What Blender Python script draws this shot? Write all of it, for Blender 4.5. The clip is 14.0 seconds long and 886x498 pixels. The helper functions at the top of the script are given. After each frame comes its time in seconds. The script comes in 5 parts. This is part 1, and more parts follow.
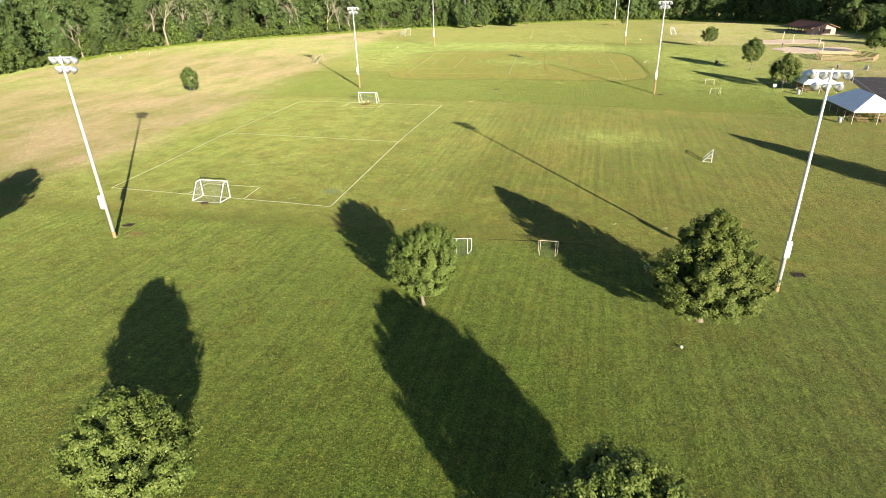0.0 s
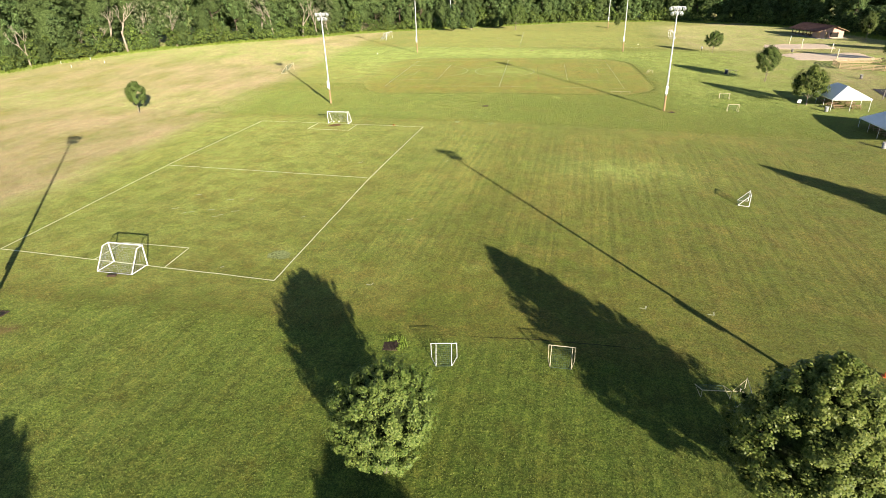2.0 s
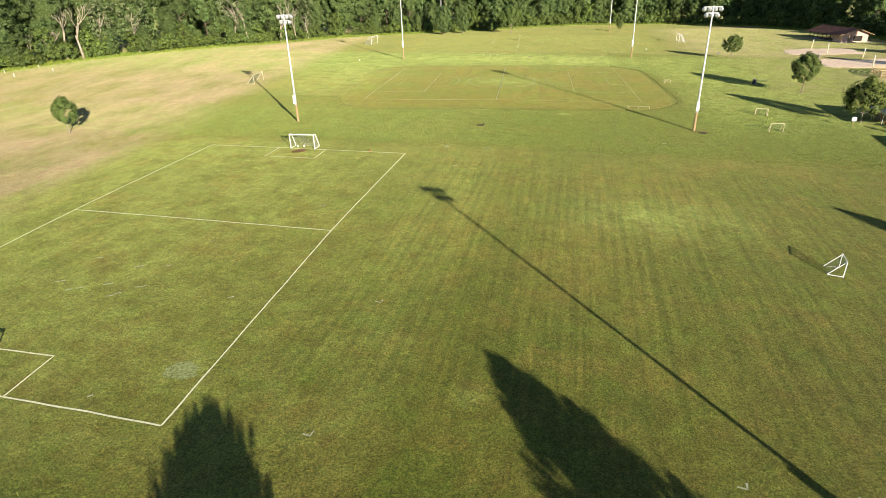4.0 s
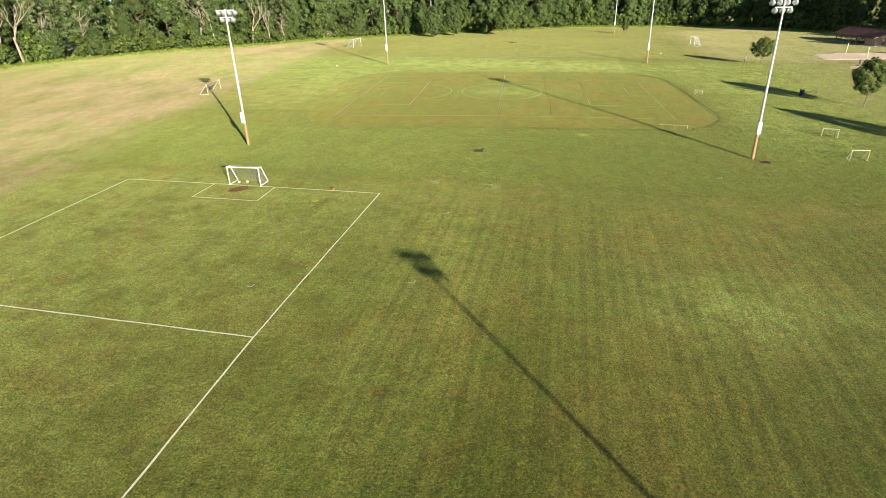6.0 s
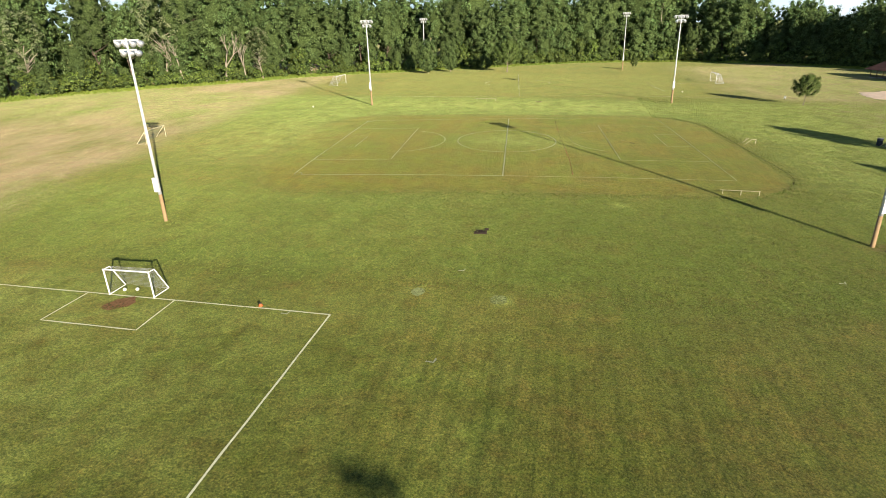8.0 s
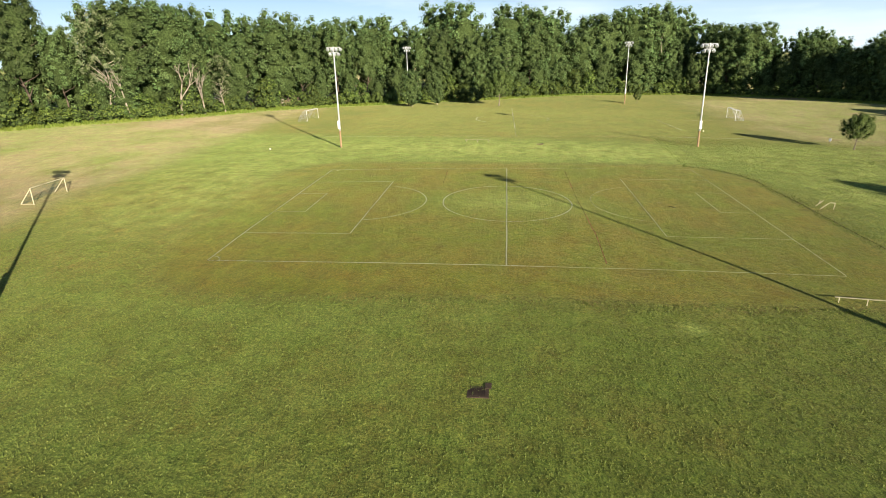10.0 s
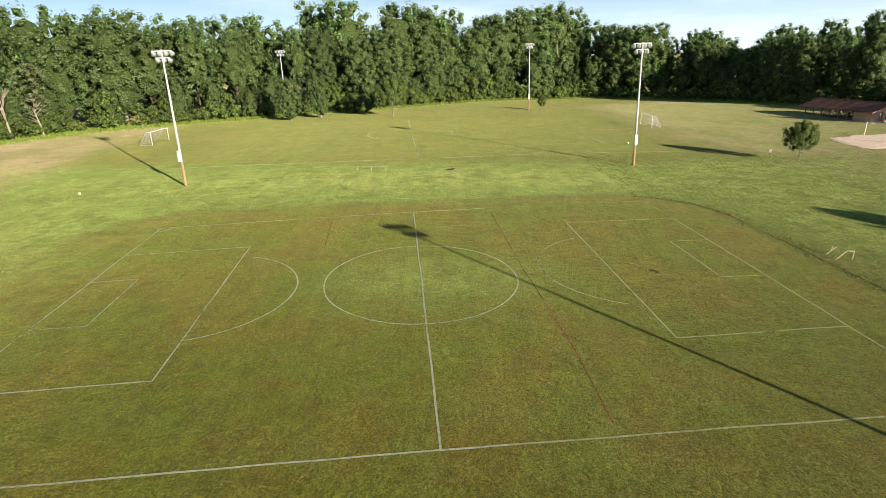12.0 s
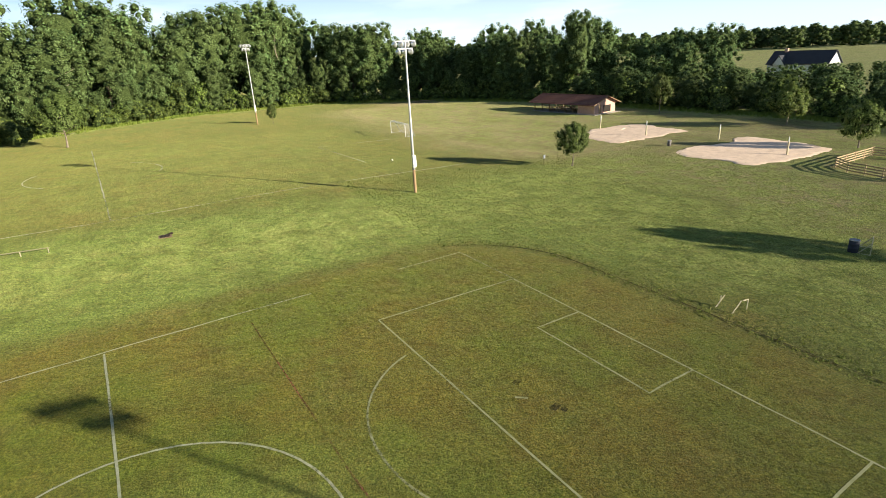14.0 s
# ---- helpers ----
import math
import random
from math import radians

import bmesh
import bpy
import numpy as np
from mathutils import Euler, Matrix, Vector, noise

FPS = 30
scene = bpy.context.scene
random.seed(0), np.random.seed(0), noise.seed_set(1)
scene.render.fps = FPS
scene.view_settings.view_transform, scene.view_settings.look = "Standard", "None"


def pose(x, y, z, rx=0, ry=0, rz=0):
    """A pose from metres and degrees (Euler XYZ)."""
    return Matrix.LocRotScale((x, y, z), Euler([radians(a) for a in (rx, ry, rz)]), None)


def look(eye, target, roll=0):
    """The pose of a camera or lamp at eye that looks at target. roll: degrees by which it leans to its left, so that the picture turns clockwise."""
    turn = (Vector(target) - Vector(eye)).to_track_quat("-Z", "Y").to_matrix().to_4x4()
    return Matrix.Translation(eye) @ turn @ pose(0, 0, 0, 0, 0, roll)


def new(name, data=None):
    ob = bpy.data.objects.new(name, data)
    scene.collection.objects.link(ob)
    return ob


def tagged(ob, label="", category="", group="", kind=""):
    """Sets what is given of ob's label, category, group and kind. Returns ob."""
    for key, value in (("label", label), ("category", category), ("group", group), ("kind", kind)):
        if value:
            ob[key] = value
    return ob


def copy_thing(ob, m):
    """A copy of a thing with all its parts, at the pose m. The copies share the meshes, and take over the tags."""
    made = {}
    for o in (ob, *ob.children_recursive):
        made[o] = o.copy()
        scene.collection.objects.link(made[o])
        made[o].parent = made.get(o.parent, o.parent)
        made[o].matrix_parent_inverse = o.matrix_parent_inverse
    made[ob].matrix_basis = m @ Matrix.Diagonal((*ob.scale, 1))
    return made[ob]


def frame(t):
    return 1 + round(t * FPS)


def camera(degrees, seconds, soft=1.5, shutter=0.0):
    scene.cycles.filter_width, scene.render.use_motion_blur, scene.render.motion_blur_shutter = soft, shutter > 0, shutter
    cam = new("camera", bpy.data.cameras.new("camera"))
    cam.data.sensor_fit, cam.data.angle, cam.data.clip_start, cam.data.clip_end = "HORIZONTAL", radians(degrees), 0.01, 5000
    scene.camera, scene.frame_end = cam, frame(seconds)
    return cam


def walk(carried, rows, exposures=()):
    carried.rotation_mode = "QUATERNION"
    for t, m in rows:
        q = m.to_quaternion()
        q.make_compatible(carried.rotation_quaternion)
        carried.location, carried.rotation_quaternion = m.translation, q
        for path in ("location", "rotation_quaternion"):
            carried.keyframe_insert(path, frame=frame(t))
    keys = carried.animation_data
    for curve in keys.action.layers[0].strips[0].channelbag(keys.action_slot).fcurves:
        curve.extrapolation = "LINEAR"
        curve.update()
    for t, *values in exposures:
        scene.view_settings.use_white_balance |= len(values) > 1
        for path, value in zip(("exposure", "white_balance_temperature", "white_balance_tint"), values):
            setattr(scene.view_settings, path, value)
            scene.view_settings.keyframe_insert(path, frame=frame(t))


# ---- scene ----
cam = camera(76.8, 14.0, soft=0.9)
PATH = [
    (0, (2.891, -4.793, 18.572), (2.445, -3.194, 17.798), -1.9),
    (0.5, (2.099, -0.954, 18.731), (1.664, 0.648, 17.956), -1.9),
    (1, (1.390, 2.914, 18.933), (0.964, 4.517, 18.155), -2.0),
    (1.5, (0.601, 6.799, 19.230), (0.183, 8.402, 18.449), -1.9),
    (2, (-0.155, 10.825, 19.356), (-0.565, 12.431, 18.576), -1.9),
    (2.5, (-1.010, 14.938, 19.203), (-1.413, 16.548, 18.426), -1.9),
    (3, (-1.844, 19.088, 19.009), (-2.241, 20.700, 18.235), -1.9),
    (3.5, (-2.708, 23.764, 18.848), (-3.101, 25.376, 18.073), -1.9),
    (5.8, (-7.103, 46.448, 16.787), (-7.475, 48.071, 16.025), -1.9),
    (6, (-7.568, 48.472, 16.770), (-7.935, 50.095, 16.004), -1.8),
    (6.5, (-8.507, 53.682, 16.427), (-8.872, 55.314, 15.677), -1.8),
    (7, (-9.504, 58.942, 16.090), (-9.867, 60.584, 15.365), -1.8),
    (7.5, (-10.314, 64.271, 15.867), (-10.677, 65.925, 15.167), -1.8),
    (8, (-11.267, 69.576, 15.590), (-11.630, 71.241, 14.919), -1.8),
    (8.5, (-12.290, 74.960, 15.577), (-12.629, 76.640, 14.929), -1.7),
    (10.8, (-15.741, 99.141, 15.378), (-16.061, 100.850, 14.800), -1.3),
    (11, (-15.995, 101.376, 15.381), (-16.294, 103.088, 14.803), -1.4),
    (11.5, (-16.570, 107.031, 15.418), (-16.721, 108.762, 14.836), -1.8),
    (12, (-17.194, 112.742, 15.501), (-17.204, 114.477, 14.913), -2.0),
    (12.5, (-17.418, 118.472, 15.588), (-17.280, 120.200, 14.996), -2.3),
    (13, (-17.357, 124.141, 15.632), (-17.049, 125.845, 15.032), -2.4),
    (13.5, (-16.746, 129.713, 15.627), (-16.189, 131.516, 14.966), -2.7),
    (14, (-15.715, 134.993, 15.724), (-14.869, 136.675, 15.049), -3.2),
]
STOPS = 1.14
walk(cam, [(t, look(eye, target, roll)) for t, eye, target, roll in PATH], [(0, STOPS), (6, STOPS - 0.18), (11, STOPS - 0.36), (14, STOPS - 0.17)])

# ---- light: low morning sun behind the flight, clear sky ----
SUN_AZ, SUN_EL = radians(38.6), radians(13.8)
TO_SUN = Vector((math.sin(SUN_AZ) * math.cos(SUN_EL), -math.cos(SUN_AZ) * math.cos(SUN_EL), math.sin(SUN_EL)))
world = bpy.data.worlds.new("sky")
scene.world = world
world.use_nodes = True
wn = world.node_tree
sky = wn.nodes.new("ShaderNodeTexSky")
sky.sky_type, sky.sun_disc, sky.sun_elevation, sky.sun_rotation = "NISHITA", False, SUN_EL, math.atan2(TO_SUN.x, TO_SUN.y)
sky.air_density, sky.dust_density, sky.ozone_density = 0.7, 0.15, 1.5
tint = wn.nodes.new("ShaderNodeMix")
tint.data_type, tint.blend_type = "RGBA", "MULTIPLY"
tint.inputs[0].default_value, tint.inputs[7].default_value = 1.0, (0.56, 1.0, 1.34, 1)
wn.links.new(sky.outputs[0], tint.inputs[6])
# pale morning haze towards the horizon and thin high cloud
way = wn.nodes.new("ShaderNodeTexCoord")
parts = wn.nodes.new("ShaderNodeSeparateXYZ")
wn.links.new(way.outputs["Generated"], parts.inputs[0])
rise = wn.nodes.new("ShaderNodeMapRange")
rise.interpolation_type = "SMOOTHSTEP"
for k, v in enumerate((0.0, 0.20, 0.72, 0.04)):
    rise.inputs[k + 1].default_value = v
wn.links.new(parts.outputs[2], rise.inputs[0])
haze = wn.nodes.new("ShaderNodeMix")
haze.data_type = "RGBA"
haze.inputs[7].default_value = (16.2, 19.2, 21.6, 1)
wn.links.new(rise.outputs[0], haze.inputs[0])
wn.links.new(tint.outputs[2], haze.inputs[6])
flow = wn.nodes.new("ShaderNodeMapping")
flow.inputs["Scale"].default_value = (1.6, 1.6, 9.0)
wn.links.new(way.outputs["Generated"], flow.inputs[0])
wisp = wn.nodes.new("ShaderNodeTexNoise")
wisp.inputs["Scale"].default_value, wisp.inputs["Detail"].default_value = 2.2, 6.0
wn.links.new(flow.outputs[0], wisp.inputs["Vector"])
veil = wn.nodes.new("ShaderNodeMapRange")
for k, v in enumerate((0.50, 0.70, 0.0, 0.35)):
    veil.inputs[k + 1].default_value = v
wn.links.new(wisp.outputs[0], veil.inputs[0])
cloud = wn.nodes.new("ShaderNodeMix")
cloud.data_type = "RGBA"
cloud.inputs[7].default_value = (20.0, 21.0, 21.6, 1)
wn.links.new(veil.outputs[0], cloud.inputs[0])
wn.links.new(haze.outputs[2], cloud.inputs[6])
wn.links.new(cloud.outputs[2], wn.nodes["Background"].inputs[0])
wn.nodes["Background"].inputs[1].default_value = 0.038
sun = new("sun", bpy.data.lights.new("sun", "SUN"))
sun.data.energy, sun.data.angle, sun.data.color = 5.4, radians(0.55), (1.0, 0.89, 0.72)
sun.matrix_world = look((0, 0, 60), Vector((0, 0, 60)) - TO_SUN)


# ---- the lie of the land ----
def step(a, b, v):
    t = np.clip((v - a) / (b - a), 0, 1)
    return t * t * (3 - 2 * t)


RISE = [(0, -3.4), (46, -3.3), (78, -2.3), (105, -1.7), (133, -0.2), (165, 0.7), (197, 1.2), (293, 1.6)]


def terrain(x, y):
    x, y = np.asarray(x, float), np.asarray(y, float)
    z = np.full(np.broadcast(x, y).shape, RISE[0][1])
    for (a, p), (b, q) in zip(RISE, RISE[1:]):
        z = z + (q - p) * step(a - 7, b + 7, y)
    z = z - 1.9 * step(-31, 51, x) + 0.3 * step(0, 46, -x - 13) + 2.0 * step(60, 130, -x) * step(110, 200, y)
    return z + 3.5 * step(150, 520, x) + 6 * step(420, 900, y)


def gz(x, y):
    return float(terrain(x, y))


def sd_box(x, y, cx, cy, hx, hy, turn, r):
    """Distance from a turned rectangle with round corners."""
    c, s = math.cos(radians(turn)), math.sin(radians(turn))
    u, v = np.abs((x - cx) * c + (y - cy) * s) - hx + r, np.abs(-(x - cx) * s + (y - cy) * c) - hy + r
    return np.hypot(np.maximum(u, 0), np.maximum(v, 0)) + np.minimum(np.maximum(u, v), 0) - r


# ---- materials ----
def material(name, rough=0.8, metal=0.0):
    m = bpy.data.materials.new(name)
    m.use_nodes = True
    b = m.node_tree.nodes["Principled BSDF"]
    b.inputs["Roughness"].default_value, b.inputs["Metallic"].default_value = rough, metal
    b.inputs["Specular IOR Level"].default_value = 0.3
    return m, m.node_tree, b


def node(tree, kind, **values):
    n = tree.nodes.new(kind)
    for k, v in values.items():
        n.inputs[k].default_value = v
    return n


def mix(tree, fac, a, b, mode="MIX"):
    n = tree.nodes.new("ShaderNodeMix")
    n.data_type, n.blend_type = "RGBA", mode
    for sock, v in ((n.inputs[0], fac), (n.inputs[6], a), (n.inputs[7], b)):
        if isinstance(v, (int, float)):
            sock.default_value = v
        elif isinstance(v, tuple):
            sock.default_value = (*v, 1)
        else:
            tree.links.new(v, sock)
    return n.outputs[2]


def calc(tree, op, a, b=0.0):
    n = tree.nodes.new("ShaderNodeMath")
    n.operation = op
    for sock, v in zip(n.inputs, (a, b)):
        if isinstance(v, (int, float)):
            sock.default_value = v
        else:
            tree.links.new(v, sock)
    return n.outputs[0]


def noise_of(tree, scale, detail=4.0, rough=0.55, stretch=(1, 1, 1), turn=0.0):
    co = tree.nodes.new("ShaderNodeTexCoord")
    mp = tree.nodes.new("ShaderNodeMapping")
    mp.inputs["Scale"].default_value, mp.inputs["Rotation"].default_value = stretch, (0, 0, turn)
    tree.links.new(co.outputs["Object"], mp.inputs[0])
    n = node(tree, "ShaderNodeTexNoise", Scale=scale, Detail=detail, Roughness=rough)
    tree.links.new(mp.outputs[0], n.inputs["Vector"])
    return n.outputs[0]


def ramp(tree, value, lo, hi):
    n = node(tree, "ShaderNodeMapRange")
    n.inputs[1].default_value, n.inputs[2].default_value = lo, hi
    tree.links.new(value, n.inputs[0])
    return n.outputs[0]


def bumped(tree, b, height, strength, distance):
    n = node(tree, "ShaderNodeBump", Strength=strength, Distance=distance)
    tree.links.new(height, n.inputs["Height"])
    tree.links.new(n.outputs[0], b.inputs["Normal"])


def worn(name, col, dark, rough=0.6, metal=0.0, scale=6.0, bump=0.15):
    """A plain coat with stains at two scales."""
    m, t, b = material(name, rough, metal)
    f = calc(t, "ADD", calc(t, "MULTIPLY", ramp(t, noise_of(t, scale), 0.4, 0.7), 0.5), calc(t, "MULTIPLY", ramp(t, noise_of(t, scale * 7), 0.45, 0.75), 0.4))
    t.links.new(mix(t, f, col, dark), b.inputs["Base Color"])
    bumped(t, b, noise_of(t, scale * 9), bump, 0.01)
    return m


def leafy(name, low, high, rough=0.5, spread=0.6):
    m, t, b = material(name, rough)
    b.inputs["Specular IOR Level"].default_value = 0.2
    g = t.nodes.new("ShaderNodeNewGeometry")
    o = t.nodes.new("ShaderNodeObjectInfo")
    col = mix(t, g.outputs["Random Per Island"], low, high)
    hsv = node(t, "ShaderNodeHueSaturation")
    t.links.new(col, hsv.inputs["Color"])
    patch = ramp(t, noise_of(t, 0.09, 2, 0.5), 0.35, 0.65)
    t.links.new(calc(t, "ADD", 0.484, calc(t, "ADD", calc(t, "MULTIPLY", o.outputs["Random"], 0.018), calc(t, "MULTIPLY", patch, 0.02))), hsv.inputs["Hue"])
    t.links.new(calc(t, "ADD", 1.0 - spread / 2, calc(t, "MULTIPLY", o.outputs["Random"], spread)), hsv.inputs["Value"])
    t.links.new(hsv.outputs[0], b.inputs["Base Color"])
    tr = node(t, "ShaderNodeBsdfTranslucent")
    t.links.new(hsv.outputs[0], tr.inputs[0])
    ms = node(t, "ShaderNodeMixShader", Fac=0.21)
    t.links.new(b.outputs[0], ms.inputs[1])
    t.links.new(tr.outputs[0], ms.inputs[2])
    t.links.new(ms.outputs[0], t.nodes["Material Output"].inputs[0])
    return m


def grass_material():
    m, t, b = material("grass", 0.9)
    b.inputs["Specular IOR Level"].default_value = 0.05
    b.inputs["Diffuse Roughness"].default_value = 1.0
    b.inputs["Sheen Weight"].default_value, b.inputs["Sheen Roughness"].default_value = 0.13, 0.5
    b.inputs["Sheen Tint"].default_value = (0.72, 0.73, 0.38, 1)

    def zone(name):
        a = t.nodes.new("ShaderNodeAttribute")
        a.attribute_name = name
        return a.outputs["Fac"]
    big, mid = noise_of(t, 0.05, 5, 0.6), noise_of(t, 0.35, 6, 0.65)
    small, fine = noise_of(t, 2.6, 6, 0.75), noise_of(t, 11.0, 4, 0.75)
    col = mix(t, ramp(t, big, 0.38, 0.62), (0.080, 0.103, 0.022), (0.112, 0.120, 0.029))
    col = mix(t, calc(t, "MULTIPLY", ramp(t, noise_of(t, 0.16, 7, 0.72), 0.50, 0.60), 0.45), col, (0.078, 0.115, 0.019))
    col = mix(t, calc(t, "MULTIPLY", ramp(t, noise_of(t, 0.23, 7, 0.75), 0.50, 0.62), 0.55), col, (0.150, 0.128, 0.038))
    col = mix(t, calc(t, "MULTIPLY", zone("mown"), ramp(t, calc(t, "ADD", mid, calc(t, "MULTIPLY", small, 0.4)), 0.40, 0.80)), col, mix(t, ramp(t, noise_of(t, 0.11, 5, 0.65), 0.42, 0.60), (0.117, 0.109, 0.021), (0.092, 0.117, 0.017)))
    col = mix(t, calc(t, "MULTIPLY", zone("lush"), ramp(t, mid, 0.15, 0.50)), col, (0.083, 0.130, 0.026))
    dryness = ramp(t, calc(t, "ADD", noise_of(t, 0.12, 6, 0.65, (1, 0.6, 1), 0.5), calc(t, "MULTIPLY", small, 0.25)), 0.40, 0.72)
    col = mix(t, calc(t, "MULTIPLY", zone("dry"), calc(t, "MULTIPLY", dryness, 1.0)), col, (0.218, 0.178, 0.122))
    pale = ramp(t, calc(t, "ADD", mid, calc(t, "MULTIPLY", noise_of(t, 0.9, 6, 0.7), 0.6)), 0.60, 0.92)
    col = mix(t, calc(t, "MULTIPLY", zone("pale"), pale), col, (0.190, 0.238, 0.070))
    # wear, mowing and blades vary each zone's own colour
    blotch = ramp(t, noise_of(t, 0.6, 7, 0.78), 0.40, 0.66)
    col = mix(t, 1.0, col, mix(t, blotch, (1.10, 1.14, 1.05), (0.89, 0.77, 0.80)), "MULTIPLY")
    streak = ramp(t, noise_of(t, 1.0, 5, 0.7, (1.3, 0.06, 1)), 0.42, 0.66)
    col = mix(t, 0.45, col, mix(t, streak, (1.10, 1.08, 1.08), (0.80, 0.84, 0.80)), "MULTIPLY")
    wave = node(t, "ShaderNodeTexWave", Scale=0.30, Distortion=3.5, Detail=2.0)
    wave.inputs["Detail Scale"].default_value = 0.12
    where = t.nodes.new("ShaderNodeTexCoord")
    t.links.new(where.outputs["Object"], wave.inputs["Vector"])
    stripes = ramp(t, calc(t, "ADD", calc(t, "MULTIPLY", wave.outputs["Fac"], 0.13), noise_of(t, 1.0, 3, 0.6, (2.2, 0.05, 1))), 0.46, 0.68)
    col = mix(t, zone("stripe"), col, mix(t, stripes, (1.16, 1.12, 1.06), (0.62, 0.70, 0.68)), "MULTIPLY")
    grain = calc(t, "SUBTRACT", 1.0, calc(t, "MULTIPLY", zone("mown"), 0.15))
    col = mix(t, grain, col, mix(t, ramp(t, small, 0.40, 0.62), (1.16, 1.14, 1.12), (0.82, 0.86, 0.85)), "MULTIPLY")
    col = mix(t, grain, col, mix(t, ramp(t, noise_of(t, 7.0, 5, 0.8), 0.44, 0.58), (1.22, 1.18, 1.15), (0.60, 0.66, 0.66)), "MULTIPLY")
    col = mix(t, grain, col, mix(t, ramp(t, fine, 0.43, 0.58), (0.70, 0.74, 0.74), (1.42, 1.36, 1.3)), "MULTIPLY")
    rough = mix(t, ramp(t, noise_of(t, 4.6, 5, 0.85), 0.44, 0.56), (0.80, 0.84, 0.80), (1.20, 1.16, 1.12))
    col = mix(t, zone("rough"), col, rough, "MULTIPLY")
    tuft = mix(t, ramp(t, noise_of(t, 1.5, 4, 0.7), 0.42, 0.58), (0.88, 0.91, 0.88), (1.1, 1.09, 1.07))
    col = mix(t, zone("rough"), col, tuft, "MULTIPLY")
    fleck = noise_of(t, 9.0, 3, 0.8)
    col = mix(t, ramp(t, fleck, 0.56, 0.66), col, (1.10, 0.97, 0.97), "MULTIPLY")
    col = mix(t, ramp(t, fleck, 0.44, 0.34), col, (0.86, 1.02, 0.95), "MULTIPLY")
    col = mix(t, 1.0, col, (1.08, 1.03, 0.98), "MULTIPLY")
    col = mix(t, zone("bare"), col, (0.15, 0.080, 0.045))
    t.links.new(col, b.inputs["Base Color"])
    h = calc(t, "ADD", calc(t, "ADD", calc(t, "MULTIPLY", small, 0.6), calc(t, "MULTIPLY", fine, 0.5)), calc(t, "MULTIPLY", noise_of(t, 1.4, 3, 0.6), 0.9))
    bumped(t, b, h, 1.0, 0.13)
    return m


GRASS = grass_material()
BARK = worn("bark", (0.16, 0.12, 0.085), (0.07, 0.05, 0.035), 0.9, 0, 3.0, 0.8)
BARK_YOUNG = worn("young_bark", (0.26, 0.215, 0.16), (0.15, 0.12, 0.09), 0.9, 0, 2.0, 0.6)
BARK_PALE = worn("pale_bark", (0.42, 0.36, 0.28), (0.22, 0.18, 0.13), 0.9, 0, 2.0, 0.6)
LEAF_NEAR = leafy("maple_leaf", (0.075, 0.122, 0.022), (0.225, 0.268, 0.066), 0.45, 0.12)
LEAF_WOOD = leafy("woodland_leaf", (0.088, 0.142, 0.045), (0.156, 0.214, 0.074), 0.6, 0.75)


def shaded_foliage(name, deep, light, scale, depth):
    """Leaves and twigs deep in a crown, with the crown's own shade put into the colour."""
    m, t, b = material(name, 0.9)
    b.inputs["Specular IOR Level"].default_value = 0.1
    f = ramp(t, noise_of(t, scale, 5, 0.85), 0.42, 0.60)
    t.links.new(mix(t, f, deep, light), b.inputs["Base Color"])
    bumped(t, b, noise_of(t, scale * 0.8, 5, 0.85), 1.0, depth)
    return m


# darker than the outer leaves: inner shade and leaf gaps are in the colour
SHADED_TWIGS = shaded_foliage("shaded_foliage", (0.020, 0.031, 0.009), (0.088, 0.128, 0.033), 1.6, 1.2)
SHADED_THICKET = shaded_foliage("shaded_woodland_foliage", (0.030, 0.048, 0.014), (0.115, 0.160, 0.050), 2.4, 0.5)
LEAF_BUSH = leafy("bush_leaf", (0.09, 0.145, 0.026), (0.20, 0.25, 0.055))
LEAF_LONE = leafy("lone_tree_leaf", (0.080, 0.118, 0.028), (0.155, 0.195, 0.052), 0.5, 0.2)
BLADE = leafy("grass_blade", (0.13, 0.18, 0.035), (0.25, 0.28, 0.065), 0.6)
WHITE = worn("white_paint", (0.82, 0.82, 0.80), (0.60, 0.59, 0.55), 0.45)
WHITE_DULL = worn("weathered_white_pipe", (0.60, 0.54, 0.36), (0.40, 0.34, 0.20), 0.6)
POLE_WHITE = worn("galvanised_pole", (0.62, 0.62, 0.62), (0.44, 0.44, 0.44), 0.45, 0.15, 1.5)
POLE_BROWN = worn("rusty_orange_pole", (0.36, 0.245, 0.125), (0.25, 0.155, 0.08), 0.75, 0, 2.0)
ALU = worn("spun_aluminium", (0.86, 0.86, 0.86), (0.66, 0.66, 0.68), 0.32, 0.75, 4.0)
LAMP_GLASS = worn("lamp_glass", (0.75, 0.78, 0.80), (0.6, 0.62, 0.65), 0.08, 0.3, 3.0)
NET = worn("white_net", (0.46, 0.47, 0.48), (0.32, 0.32, 0.32), 0.8)
NET_DARK = worn("dark_net", (0.09, 0.15, 0.11), (0.05, 0.08, 0.06), 0.8)
CANVAS = worn("tent_canvas", (0.84, 0.85, 0.86), (0.70, 0.71, 0.73), 0.55, 0, 0.7, 0.3)
WOOD = worn("weathered_wood", (0.36, 0.25, 0.14), (0.19, 0.125, 0.07), 0.8, 0, 2.5, 0.5)
RAIL_WOOD = worn("rail_wood", (0.44, 0.33, 0.19), (0.25, 0.17, 0.09), 0.8, 0, 2.5, 0.5)
ROOF = worn("brown_shingles", (0.19, 0.085, 0.062), (0.11, 0.05, 0.038), 0.9, 0, 1.2, 0.7)
BRICK = worn("pinkish_brick", (0.66, 0.42, 0.33), (0.48, 0.28, 0.21), 0.85, 0, 2.0, 0.5)
DARKNESS = worn("dark_opening_paint", (0.03, 0.025, 0.02), (0.015, 0.012, 0.01), 0.9)
